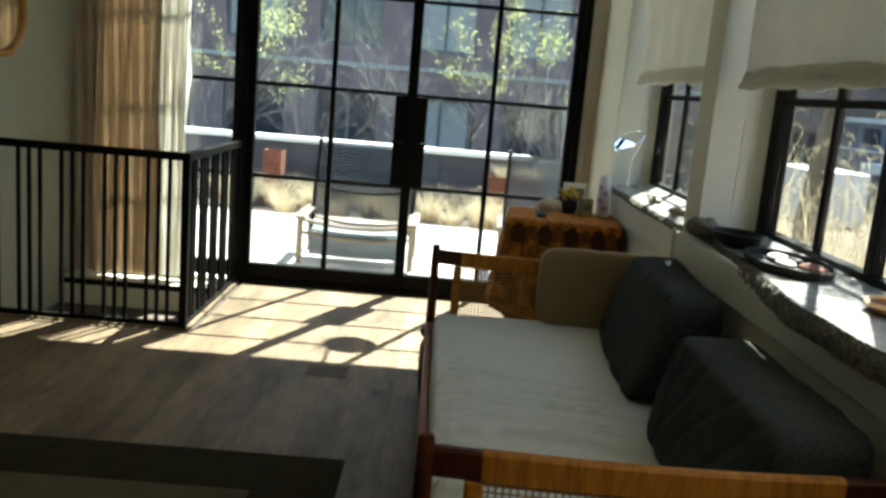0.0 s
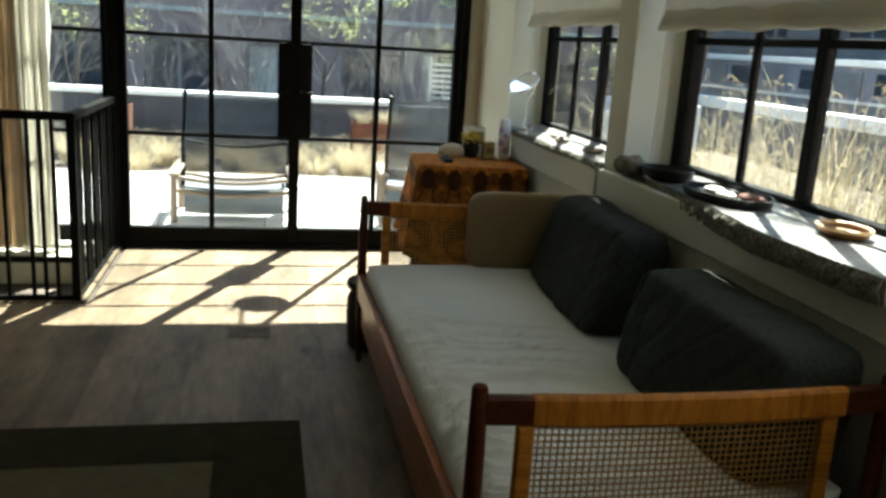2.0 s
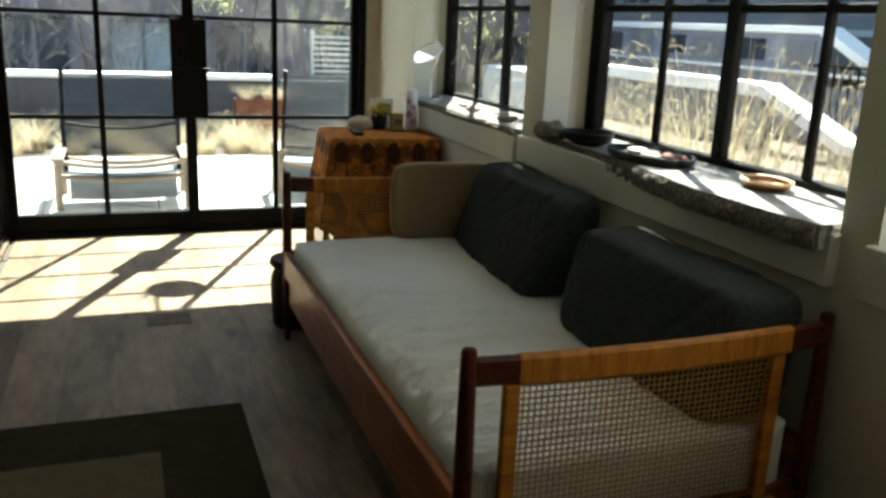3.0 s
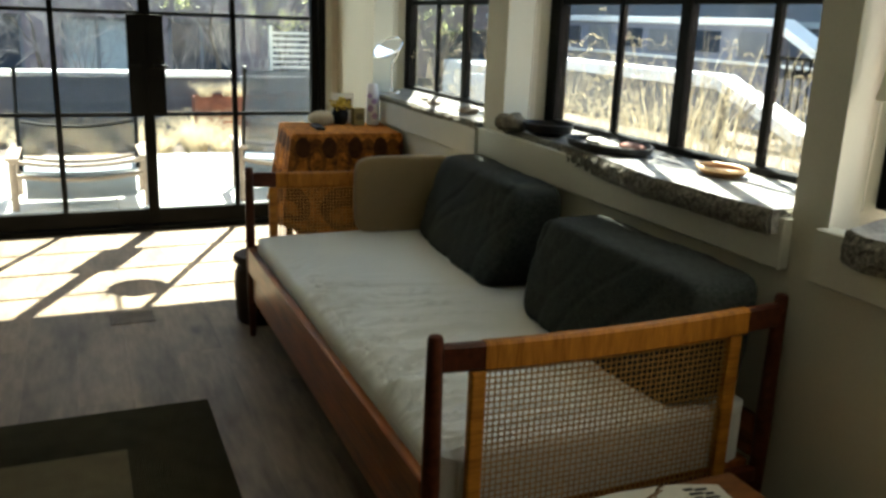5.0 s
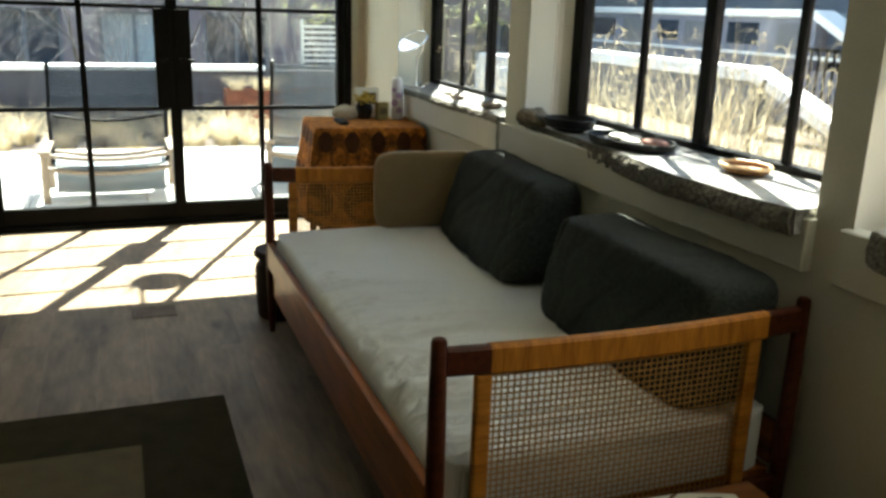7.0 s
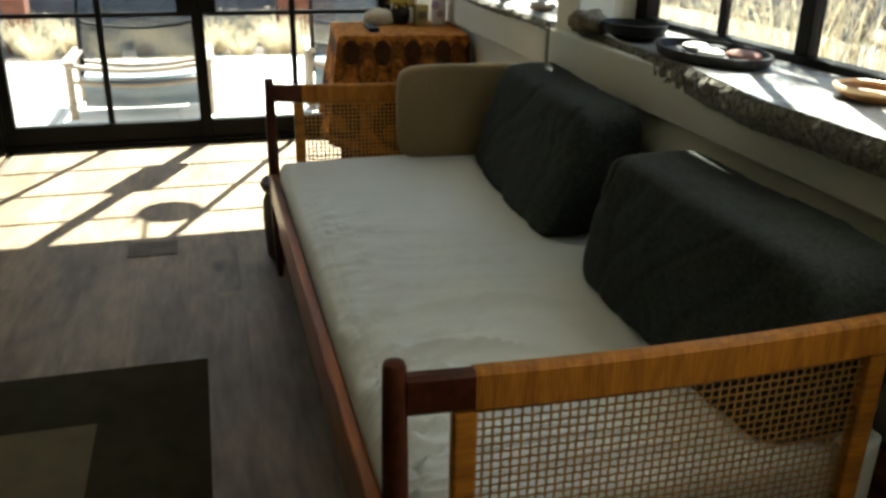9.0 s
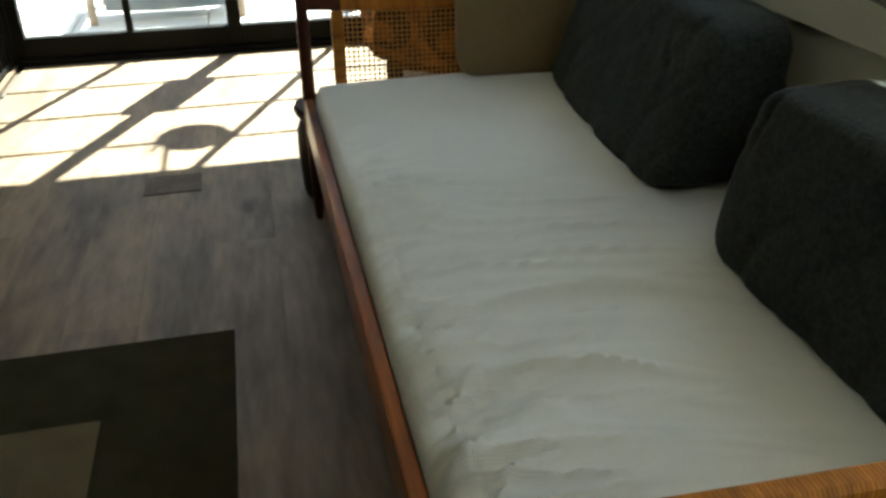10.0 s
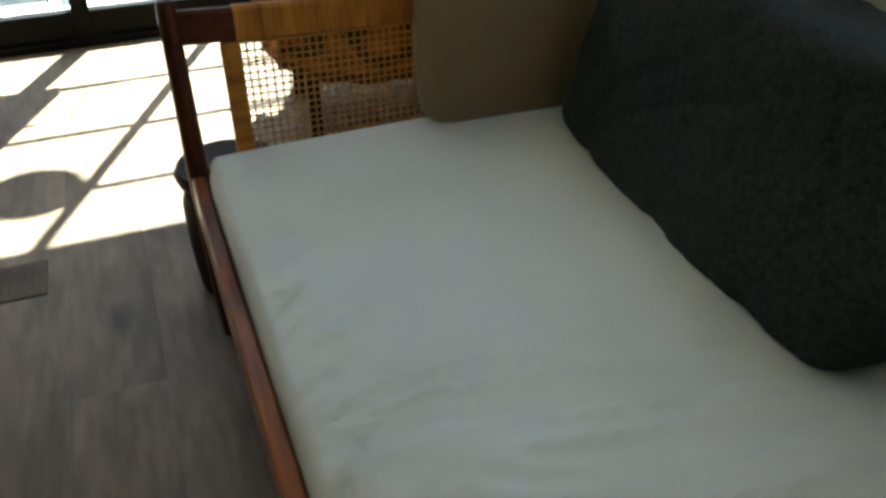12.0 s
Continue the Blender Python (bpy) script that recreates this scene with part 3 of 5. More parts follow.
# round brass mirror on the west wall
mir = thing("wall_mirror", pose(XL + 0.02, 4.30, 1.61, 0, 90, 0), "round mirror in an aged brass frame", "mirror")
bm = B()
ring = [(0.24 * math.cos(a), 0.24 * math.sin(a), 0.012) for a in [2 * math.pi * i / 48 for i in range(49)]]
tube(bm, ring, 0.02, 10)
part("frame", bm, BRASS, mir, smooth=True)
bm = B()
lathe(bm, [(0.232, -0.015), (0.232, 0.004)], seg=48)
part("mirror_glass", bm, MIRROR, mir)


# ---- daybed ----
bed = thing("daybed", pose(0, 0, 0), "rosewood daybed with cane-panelled ends along the wall", "daybed")
BX0, BX1, BY0, BY1 = 0.40, 1.312, 1.30, 3.30
for bx, by in ((BX0, BY0), (BX1, BY0), (BX0, BY1), (BX1, BY1)):
    bm = B()
    lathe(bm, [(0.011, 0.0), (0.014, 0.03), (0.019, 0.2), (0.0205, 0.4), (0.0185, 0.6), (0.0165, 0.728), (0.014, 0.735), (0.007, 0.738)], bx, by, 16)
    part("leg", bm, TEAK, bed, "turned dark rosewood post", smooth=True)
for bx in (BX0, BX1):
    bm = B()
    box(bm, bx - 0.016, bx + 0.012, BY0 + 0.018, BY1 - 0.018, 0.292, 0.402, 0.006)
    part("side_rail", bm, TEAK_Y, bed)
bm = B()
box(bm, BX0 + 0.001, BX0 + 0.018, BY0 + 0.03, BY1 - 0.03, 0.168, 0.283, 0.004)
drawer = part("drawer_front", bm, TEAK_Y, bed, "long rosewood drawer board under the rail")
bm = B()
box(bm, BX0 + 0.014, BX1 - 0.016, BY0 + 0.02, BY1 - 0.02, 0.262, 0.285)
part("slat_base", bm, TEAK_Y, bed)


def sag(x):
    """The top rail dips a little between the posts."""
    u = (x - 0.856) / 0.456
    return -0.013 * (1 - u * u)


def rail(bm, xa, xb, y, half, za, zb):
    c = 0.006
    prof = [(-half, za + c), (-half, zb - c), (-half + c, zb), (half - c, zb), (half, zb - c), (half, za + c), (half - c, za), (-half + c, za)]
    rows = []
    for i in range(25):
        x = xa + (xb - xa) * i / 24
        rows.append([bm.verts.new((x, y + p, z + sag(x))) for p, z in prof])
    for a, b in zip(rows, rows[1:]):
        for i in range(8):
            k = (i + 1) % 8
            bm.faces.new((a[i], a[k], b[k], b[i]))
    bm.faces.new(rows[0])
    bm.faces.new(rows[-1][::-1])


def cane_end(y):
    for xa, xb in ((BX0 + 0.015, 0.510), (1.205, BX1 - 0.015)):
        bm = B()
        rail(bm, xa, xb, y, 0.013, 0.655, 0.716)
        part("rail_end", bm, TEAK, bed, "dark rosewood end of the top rail")
    bm = B()
    rail(bm, 0.510, 1.205, y, 0.0145, 0.653, 0.718)
    part("wrapped_rail", bm, CANE_WRAP, bed, "top rail bound with amber cane")
    bm = B()
    box(bm, BX0 + 0.015, BX1 - 0.015, y - 0.014, y + 0.014, 0.235, 0.275, 0.005)
    part("bottom_rail", bm, TEAK, bed)
    if y > 3:
        bm = B()
        box(bm, BX0 + 0.015, BX1 - 0.015, y + 0.012, y + 0.03, 0.352, 0.398, 0.004)
        part("cross_rail", bm, TEAK, bed)
    for xa in (0.480, 1.160):
        bm = B()
        box(bm, xa, xa + 0.036, y - 0.011, y + 0.011, 0.275, 0.653 + sag(xa + 0.018), 0.005)
        part("stile", bm, CANE_WRAP_Z, bed, "panel upright bound with amber cane")
    bm = B()
    x0, x1, z0, z1 = 0.512, 1.164, 0.27, 0.657
    p = 0.0145
    nx, nz = int((x1 - x0) / p), int((z1 - z0) / p)
    for i in range(nx + 1):
        cx = x0 + p * i + random.uniform(-0.0008, 0.0008)
        s = 1 if i % 2 else -1
        rows = []
        for j in range(nz * 2 + 1):
            z = z0 + (z1 + sag(cx) - z0) * j / (nz * 2)
            yo = y + s * 0.0012 * math.cos(math.pi * (z - z0) / p)
            rows.append((bm.verts.new((cx - 0.0019, yo, z)), bm.verts.new((cx + 0.0019, yo, z))))
        for a, b in zip(rows, rows[1:]):
            bm.faces.new((a[0], a[1], b[1], b[0]))
    for j in range(nz + 1):
        cz = z0 + p * j + random.uniform(-0.0008, 0.0008)
        s = 1 if j % 2 else -1
        rows = []
        for i in range(nx * 2 + 1):
            x = x0 + (x1 - x0) * i / (nx * 2)
            low = sag(x) * (cz - z0) / (z1 - z0)
            yo = y - s * 0.0012 * math.cos(math.pi * (x - x0) / p)
            rows.append((bm.verts.new((x, yo, cz + low - 0.0019)), bm.verts.new((x, yo, cz + low + 0.0019))))
        for a, b in zip(rows, rows[1:]):
            bm.faces.new((a[0], a[1], b[1], b[0]))
    bmesh.ops.solidify(bm, geom=bm.faces[:], thickness=0.0014)
    tagged(part("cane_panel", bm, CANE, bed, "open square woven cane panel"), kind="stuff")


cane_end(BY0)
cane_end(BY1)

# mattress with rounded edges and creases along the front
bm = B()
MX0, MX1, MY0, MY1, MZ0, MZ1 = 0.413, 1.295, 1.318, 3.284, 0.287, 0.443
NU, NV = 120, 400


def seam_x(y):
    return MX0 + 0.050 + 0.004 * math.sin(y * 9)


def crease(x, y):
    """Fine folds that run across the bed from its front edge, fading towards the wall and the far end."""
    e = max(0.0, 1 - (x - MX0) / 0.62)
    far = min(1.0, max(0.06, (2.7 - y) / 0.45))
    bend = 0.09 * noise.noise(Vector((x * 2.2, y * 1.7, 4.0))) + 0.22 * (x - MX0) ** 2
    yy = y + bend
    k = 0.0
    for f, amp, long, seed, reach in ((8, 0.020, 1.6, 1.0, 0.6), (14, 0.030, 1.7, 9.0, 0.9), (21, 0.024, 2.2, 17.0, 1.3)):
        w = noise.noise(Vector((x * long + seed, yy * f, seed)))
        fold = 1 - min(1.0, abs(w) * 4.0)
        gate = min(1.0, max(0.0, 0.55 + 1.6 * noise.noise(Vector((x * 3 + seed, y * 3, seed + 2)))))
        k += amp * (fold ** 2 + 0.5 * w) * gate * (0.10 + 0.9 * e ** reach) * far
    k += 0.005 * noise.noise(Vector((x * 3, y * 3, 5)))
    k += 0.014 * (1 - min(1.0, abs(noise.noise(Vector((x * 4, y * 15 - x * 8, 21)))) * 3.6)) ** 2 * math.exp(-abs(x - MX0 - 0.07) / 0.10) * min(1.0, max(0.15, (3.05 - y) / 0.4))
    k -= 0.003 * math.exp(-((x - seam_x(y)) / 0.0045) ** 2) * min(1.0, max(0.0, (2.45 - y) / 0.3))
    return k


def mattress_top(u, v):
    r = 0.026
    x, y = MX0 + (MX1 - MX0) * u, MY0 + (MY1 - MY0) * v
    d = min(x - MX0, MX1 - x, y - MY0, MY1 - y)
    drop = 0.0 if d > r else r - math.sqrt(max(0.0, r * r - (r - d) ** 2))
    cx = min(x - MX0, MX1 - x)
    cy = min(y - MY0, MY1 - y)
    if cx < 0.06 and cy < 0.06:
        q = math.hypot(0.06 - cx, 0.06 - cy)
        if q > 0.055:
            f = 0.055 / q
            x = (MX0 + 0.06 - (0.06 - cx) * f) if x - MX0 < 0.06 else (MX1 - 0.06 + (0.06 - cx) * f)
            y = (MY0 + 0.06 - (0.06 - cy) * f) if y - MY0 < 0.06 else (MY1 - 0.06 + (0.06 - cy) * f)
    return Vector((x, y, MZ1 - drop * 1.0 + crease(x, y) * min(1, d / 0.045) + 0.006 * math.sin(math.pi * u)))


def edge_u(s):
    """Closer spacing of the grid near both borders."""
    return s - 0.12 * math.sin(2 * math.pi * s)


g = [[bm.verts.new(mattress_top(edge_u(i / NU), edge_u(j / NV))) for j in range(NV + 1)] for i in range(NU + 1)]
for i in range(NU):
    for j in range(NV):
        bm.faces.new((g[i][j], g[i + 1][j], g[i + 1][j + 1], g[i][j + 1]))
mattress = thing("mattress", pose(0, 0, 0), "creased off-white cotton mattress on the daybed", "mattress")
rim = [g[i][0] for i in range(NU)] + [g[NU][j] for j in range(NV)] + [g[i][NV] for i in range(NU, 0, -1)] + [g[0][j] for j in range(NV, 0, -1)]
rim = [v.co.copy() for v in rim]
part("top_panel", bm, LINEN, mattress, "creased off-white cotton top", smooth=True)
bm = B()
ring = [[bm.verts.new((c.x, c.y, z if z else c.z - 0.001)) for c in rim] for z in (None, 0.36, MZ0)]
for i in range(len(rim)):
    k = (i + 1) % len(rim)
    for a, b in zip(ring, ring[1:]):
        bm.faces.new((a[k], a[i], b[i], b[k]))
bm.faces.new(ring[-1])
part("border", bm, LINEN, mattress, smooth=True)
bm = B()
tube(bm, [(seam_x(y), y, mattress_top((seam_x(y) - MX0) / (MX1 - MX0), (y - MY0) / (MY1 - MY0)).z + 0.0003) for y in [1.40 + 0.01 * i for i in range(86)]], 0.0012, 5)
part("seam", bm, LINEN, mattress, "stitched seam line")

# cushions
def back_cushion(sx, sy, sz, power, lean, thin, seed, m, label):
    bm = B()
    cushion(bm, sx, sy, sz, 64, power, 0.07, 0.006, seed, 5)
    for v in bm.verts:
        # it leans back on a flat base, slumped a little in the middle
        v.co.x += lean * v.co.z
        if v.co.z > 0 and v.co.x > 0:
            v.co.x *= 1 - thin * v.co.z / sz
        v.co.z -= 0.004 * math.cos(v.co.y / sy * 1.5) * (v.co.z / sz + 1) / 2
        d = noise.noise(Vector((v.co.y * 6 + seed + v.co.z * 5, v.co.z * 4, v.co.x * 3)))
        v.co.x += 0.005 * max(0, 1 - abs(d) * 6)
        gate = max(0.0, noise.noise(Vector((v.co.y * 5 + seed, v.co.z * 6, 8.0))) + 0.1)
        d = noise.noise(Vector((v.co.y * 12 + 2 * seed, v.co.z * 7 - v.co.y * 5, 2.0)))
        v.co.x += 0.016 * gate * max(0, 1 - abs(d) * 5)
    return solid("back_cushion", bm, PILLOW, label, "cushion", "charcoal back cushions", smooth=True, m=m)


back_cushion(0.124, 0.394, 0.168, 9.0, 0.18, 0.06, 1.0, pose(1.171, 1.724, 0.606), "large charcoal wool back cushion leaning on the wall")
back_cushion(0.122, 0.430, 0.184, 9.0, 0.32, 0.30, 4.0, pose(1.220, 2.738, 0.622, 0, 0, -4), "large charcoal wool back cushion, dented, at the far end")
bm = B()
cushion(bm, 0.235, 0.034, 0.166, 22, 8, 0.06, 0.003, 2.0, 5)
solid("end_cushion", bm, BEIGE, "ochre wool box cushion upright against the cane end", "cushion", smooth=True,
      m=pose(1.07, 3.247, 0.607, -2, 0, 0))


# ---- table with cloth ----
def cloth_mat():
    """An orange print with a row of dark medallions and arches round the hanging sides."""
    m = mat("orange_print_cloth", (0.20, 0.060, 0.008), 0.85, 0.75, 26, 0.2, 70, tint=(0.36, 0.13, 0.02), spec=0.15)
    nt = m.node_tree
    n, l = nt.nodes, nt.links
    uv = n.new("ShaderNodeUVMap")
    sep = n.new("ShaderNodeSeparateXYZ")
    l.new(uv.outputs[0], sep.inputs[0])

    def calc(op, a, b=None, c=None):
        k = n.new("ShaderNodeMath")
        k.operation = op
        for s, v in zip(k.inputs, (a, b, c)):
            if v is None:
                continue
            if isinstance(v, (int, float)):
                s.default_value = v
            else:
                l.new(v, s)
        return k.outputs[0]

    def blob(u0, pitch, v0, ru, rv):
        u = calc("SUBTRACT", calc("MODULO", calc("ADD", sep.outputs[0], u0), pitch), pitch / 2)
        v = calc("SUBTRACT", sep.outputs[1], v0)
        d = calc("ADD", calc("POWER", calc("ABSOLUTE", calc("DIVIDE", u, ru)), 2.0), calc("POWER", calc("ABSOLUTE", calc("DIVIDE", v, rv)), 2.0))
        return calc("SUBTRACT", 1.0, calc("SMOOTH_MIN", d, 1.0, 0.3))

    tone = calc("MULTIPLY", calc("GREATER_THAN", blob(10.0, 0.135, 0.075, 0.036, 0.055), 0.02), 0.93)
    arch = calc("MULTIPLY", calc("GREATER_THAN", blob(10.0675, 0.135, 0.13, 0.05, 0.10), 0.02), 0.6)
    inner = calc("MULTIPLY", calc("GREATER_THAN", blob(10.0675, 0.135, 0.16, 0.03, 0.06), 0.02), 0.45)
    disc = calc("MULTIPLY", calc("GREATER_THAN", blob(10.03, 0.29, 0.40, 0.115, 0.115), 0.02), 0.85)
    crescent = calc("MULTIPLY", calc("GREATER_THAN", blob(10.03, 0.29, 0.44, 0.075, 0.045), 0.02), 0.85)
    band = calc("SUBTRACT", disc, crescent)
    hem = calc("MULTIPLY", calc("GREATER_THAN", sep.outputs[1], 0.535), 0.7)
    total = calc("MAXIMUM", calc("MAXIMUM", tone, calc("SUBTRACT", arch, inner)), calc("MAXIMUM", band, hem))
    b = n["Principled BSDF"]
    mx = n.new("ShaderNodeMix")
    mx.data_type = "RGBA"
    l.new(total, mx.inputs[0])
    l.new(b.inputs["Base Color"].links[0].from_socket, mx.inputs[6])
    mx.inputs[7].default_value = (0.035, 0.012, 0.006, 1)
    l.new(mx.outputs[2], b.inputs["Base Color"])
    return m


CLOTH = cloth_mat()
TM = pose(1.072, 4.285, 0, 0, 0, -5)
tab = thing("side_table", TM, "small square table hidden under a cloth", "table")
bm = B()
box(bm, -0.285, 0.285, -0.238, 0.238, 0.735, 0.757, 0.004)
part("tabletop", bm, DARKWOOD, tab)
for x in (-0.25, 0.25):
    for y in (-0.2, 0.2):
        bm = B()
        box(bm, x - 0.018, x + 0.018, y - 0.018, y + 0.018, 0, 0.735, 0.003)
        part("leg", bm, DARKWOOD, tab)

bm = B()
uvl = bm.loops.layers.uv.new("UVMap")
hw, hd, rc, ztop, drop = 0.292, 0.245, 0.03, 0.763, 0.565
per = []
steps = 30
for cx, cy, dx, dy in ((-1, -1, 1, 0), (1, -1, 0, 1), (1, 1, -1, 0), (-1, 1, 0, -1)):
    for i in range(steps):
        f = i / steps
        per.append((cx * hw + dx * 2 * hw * f, cy * hd + dy * 2 * hd * f))
k = len(per)
lev = 26
ringv = []
acc = [0.0]
for i in range(k):
    a, b = per[i], per[(i + 1) % k]
    acc.append(acc[-1] + math.hypot(b[0] - a[0], b[1] - a[1]))
for j in range(lev + 1):
    v = j / lev
    row = []
    for i, (x, y) in enumerate(per):
        corner = max(abs(x) / hw + abs(y) / hd - 1.0, 0.0) ** 3
        d = drop * (1.0 + 0.10 * corner - 0.02 * math.sin(acc[i] * 9) - (0.28 * max(0.0, -x / hw) ** 4))
        flare = (0.012 + (0.02 if x < 0 else 0.01) * corner) * v ** 0.8 + 0.016 * v * math.sin(acc[i] * 2 * math.pi / 0.17) + 0.01 * v * noise.noise(Vector((acc[i] * 6, v * 2, 0)))
        flare += (0.05 * v ** 0.9 if x < -hw * 0.98 else 0.0)
        n = Vector((x / hw, y / hd, 0))
        n = Vector((n.x ** 5, n.y ** 5, 0)).normalized()
        z = ztop - d * v
        if j == 0:
            row.append(bm.verts.new((x * 0.975, y * 0.975, ztop)))
        else:
            row.append(bm.verts.new((x + n.x * flare, y + n.y * flare, z)))
    ringv.append(row)
for j in range(lev):
    for i in range(k):
        q = (i + 1) % k
        f = bm.faces.new((ringv[j][i], ringv[j + 1][i], ringv[j + 1][q], ringv[j][q]))
        for lp, (uu, vv) in zip(f.loops, ((acc[i], j), (acc[i], j + 1), (acc[i + 1], j + 1), (acc[i + 1], j))):
            lp[uvl].uv = (uu, vv / lev * drop)
topf = bm.faces.new(ringv[0])
for lp in topf.loops:
    lp[uvl].uv = (lp.vert.co.x, -0.2)
solid("tablecloth", bm, CLOTH, "orange and brown printed cloth draped over the table", "tablecloth", smooth=True, m=TM)


def on_table(x, y, z=0.765, rz=0.0):
    return TM @ pose(x, y, z, 0, 0, rz)


bm = B()
box(bm, -0.024, 0.024, -0.085, 0.085, 0, 0.018, 0.006)
rc_ob = thing("remote_control", on_table(-0.125, -0.05, rz=2), "black remote control lying on the cloth", "remote control")
part("case", bm, BLACKCLAY, rc_ob)
bm = B()
for i in range(3):
    for j in range(5):
        box(bm, -0.016 + 0.012 * i, -0.008 + 0.012 * i, -0.05 + 0.02 * j, -0.04 + 0.02 * j, 0.018, 0.0195)
part("buttons", bm, INK, rc_ob)

pot = thing("flower_pot", on_table(0.035, 0.15), "small black pot with yellow dried flowers", "plant pot")
bm = B()
lathe(bm, [(0.034, 0), (0.045, 0.03), (0.047, 0.06), (0.036, 0.085), (0.038, 0.095), (0.03, 0.094), (0.028, 0.06)], seg=20)
part("pot", bm, BLACKCLAY, pot, smooth=True)
FLOWER = mat("yellow_petals", (0.55, 0.40, 0.06), 0.8, 0.3, 20, 0.1, 90)
bm = B()
for i in range(60):
    a, r = random.uniform(0, 6.28), random.uniform(0, 0.06)
    c = Vector((r * math.cos(a), r * math.sin(a), 0.10 + random.uniform(0, 0.04) - r * 0.3))
    for q in range(4):
        d = Vector((random.uniform(-1, 1), random.uniform(-1, 1), random.uniform(-0.4, 1))).normalized() * 0.012
        e = Vector((random.uniform(-1, 1), random.uniform(-1, 1), random.uniform(-1, 1))).normalized() * 0.008
        bm.faces.new([bm.verts.new(c), bm.verts.new(c + d + e), bm.verts.new(c + d * 1.7), bm.verts.new(c + d - e)])
part("flowers", bm, FLOWER, pot)

bm = B()
cushion(bm, 0.075, 0.055, 0.038, 10, 2.6, 0.1, 0.01, 3, 14)
solid("tissue_bundle", bm, mat("beige_cotton", (0.42, 0.35, 0.24), 0.9, 0.2, 14, 0.3, 80), "crumpled pale cloth bundle on the table", "cloth bundle", smooth=True, m=on_table(-0.065, 0.165, 0.795))
box_ob = thing("card_box", on_table(0.125, 0.10, rz=8), "small olive card box beside the pot", "box")
bm = B()
box(bm, -0.032, 0.032, -0.025, 0.025, 0, 0.095, 0.003)
part("body", bm, mat("olive_card", (0.27, 0.21, 0.07), 0.7, 0.15, 12), box_ob)
bm = B()
box(bm, -0.02, 0.02, -0.0265, -0.0255, 0.03, 0.065)
part("printed_panel", bm, mat("dark_print", (0.12, 0.09, 0.03), 0.7, 0.2), box_ob)
fr = thing("picture_card", on_table(0.06, 0.20, rz=-4), "standing cream card with a dark printed square", "card")
bm = B()
box(bm, -0.065, 0.065, -0.004, 0.004, 0, 0.165, 0.001, 1)
part("card", bm, PAPER, fr, m=pose(0, 0, 0, -8))
bm = B()
box(bm, -0.01, 0.05, -0.0068, -0.005, 0.07, 0.135)
part("printed_panel", bm, mat("brown_print", (0.16, 0.12, 0.05), 0.7, 0.2), fr, m=pose(0, 0, 0, -8))
bag = thing("gift_bag", on_table(0.215, 0.13, rz=-14), "tall pale paper bag with mauve floral print", "paper bag")
bm = B()
lathe(bm, [(0.034, 0), (0.036, 0.05), (0.035, 0.16), (0.03, 0.215), (0.022, 0.225)], seg=12)
part("body", bm, mat("pale_paper", (0.72, 0.68, 0.66), 0.7, 0.08, 9), bag, smooth=True)
for i, (a, z, r) in enumerate(((-1.9, 0.09, 0.02), (-1.3, 0.13, 0.016), (-2.0, 0.16, 0.014), (-1.2, 0.05, 0.018))):
    bm = B()
    lathe(bm, [(r, 0), (r * 0.8, 0.0012)], seg=10)
    part("printed_flower", bm, PLUM, bag, m=Matrix.Translation((0.0365 * math.cos(a), 0.0365 * math.sin(a), z)) @ pose(0, 0, 0, 90, 0, math.degrees(a) + 90))

# magnifying mirror on the sill
mm = thing("magnifying_mirror", pose(1.445, 4.50, 0.931, 0, 0, 0), "round chrome magnifying mirror on a stand", "mirror")
bm = B()
lathe(bm, [(0.062, 0), (0.062, 0.006), (0.05, 0.012), (0.012, 0.02), (0.006, 0.03)], seg=28)
part("base", bm, CHROME, mm, smooth=True)
bm = B()
tube(bm, [(0, 0, 0.02), (0, 0, 0.16), (0.03, -0.01, 0.21), (0.04, -0.01, 0.27)], 0.005, 10)
part("stem", bm, CHROME, mm, smooth=True)
HM = Matrix.Translation((-0.025, 0, 0.255)) @ Vector((-0.53, -0.29, 0.78)).to_track_quat("Z", "Y").to_matrix().to_4x4()
bm = B()
tube(bm, [(0.088 * math.cos(a), 0.088 * math.sin(a), 0) for a in [2 * math.pi * i / 40 for i in range(41)]], 0.006, 8)
part("rim", bm, CHROME, mm, smooth=True, m=HM)
bm = B()
lathe(bm, [(0.086, -0.004), (0.086, 0.003)], seg=40)
part("mirror_glass", bm, MIRROR, mm, m=HM)

# things on the granite sill
def dish(name, m, prof, material, label, category, seg=28, squash=1.0):
    bm = B()
    lathe(bm, prof, seg=seg)
    ob = solid(name, bm, material, label, category, smooth=True, m=m)
    ob.scale = (squash, 1, 1)
    return ob


dish("black_bowl", pose(1.44, 2.69, 0.931, 0, 0, 20),
     [(0.06, 0), (0.100, 0.016), (0.112, 0.046), (0.107, 0.048), (0.092, 0.024), (0.0, 0.018)], BLACKCLAY, "wide black ceramic bowl on the granite sill", "bowl", squash=0.72)
bm = B()
cushion(bm, 0.05, 0.075, 0.034, 12, 2.4, 0.05, 0.018, 7, 24)
solid("stone", bm, STONEOBJ, "rough grey-brown stone beside the black bowl", "stone", smooth=True, m=pose(1.372, 2.86, 0.962, 0, 0, 12))
tray = thing("black_tray", pose(1.46, 2.30, 0.931, 0, 0, 4), "shallow black tray holding trinkets", "tray")
bm = B()
lathe(bm, [(0.15, 0), (0.175, 0.008), (0.182, 0.03), (0.174, 0.03), (0.165, 0.011), (0.0, 0.009)], seg=28)
t1 = part("dish", bm, BLACKCLAY, tray, smooth=True)
t1.scale = (0.62, 1.08, 1)
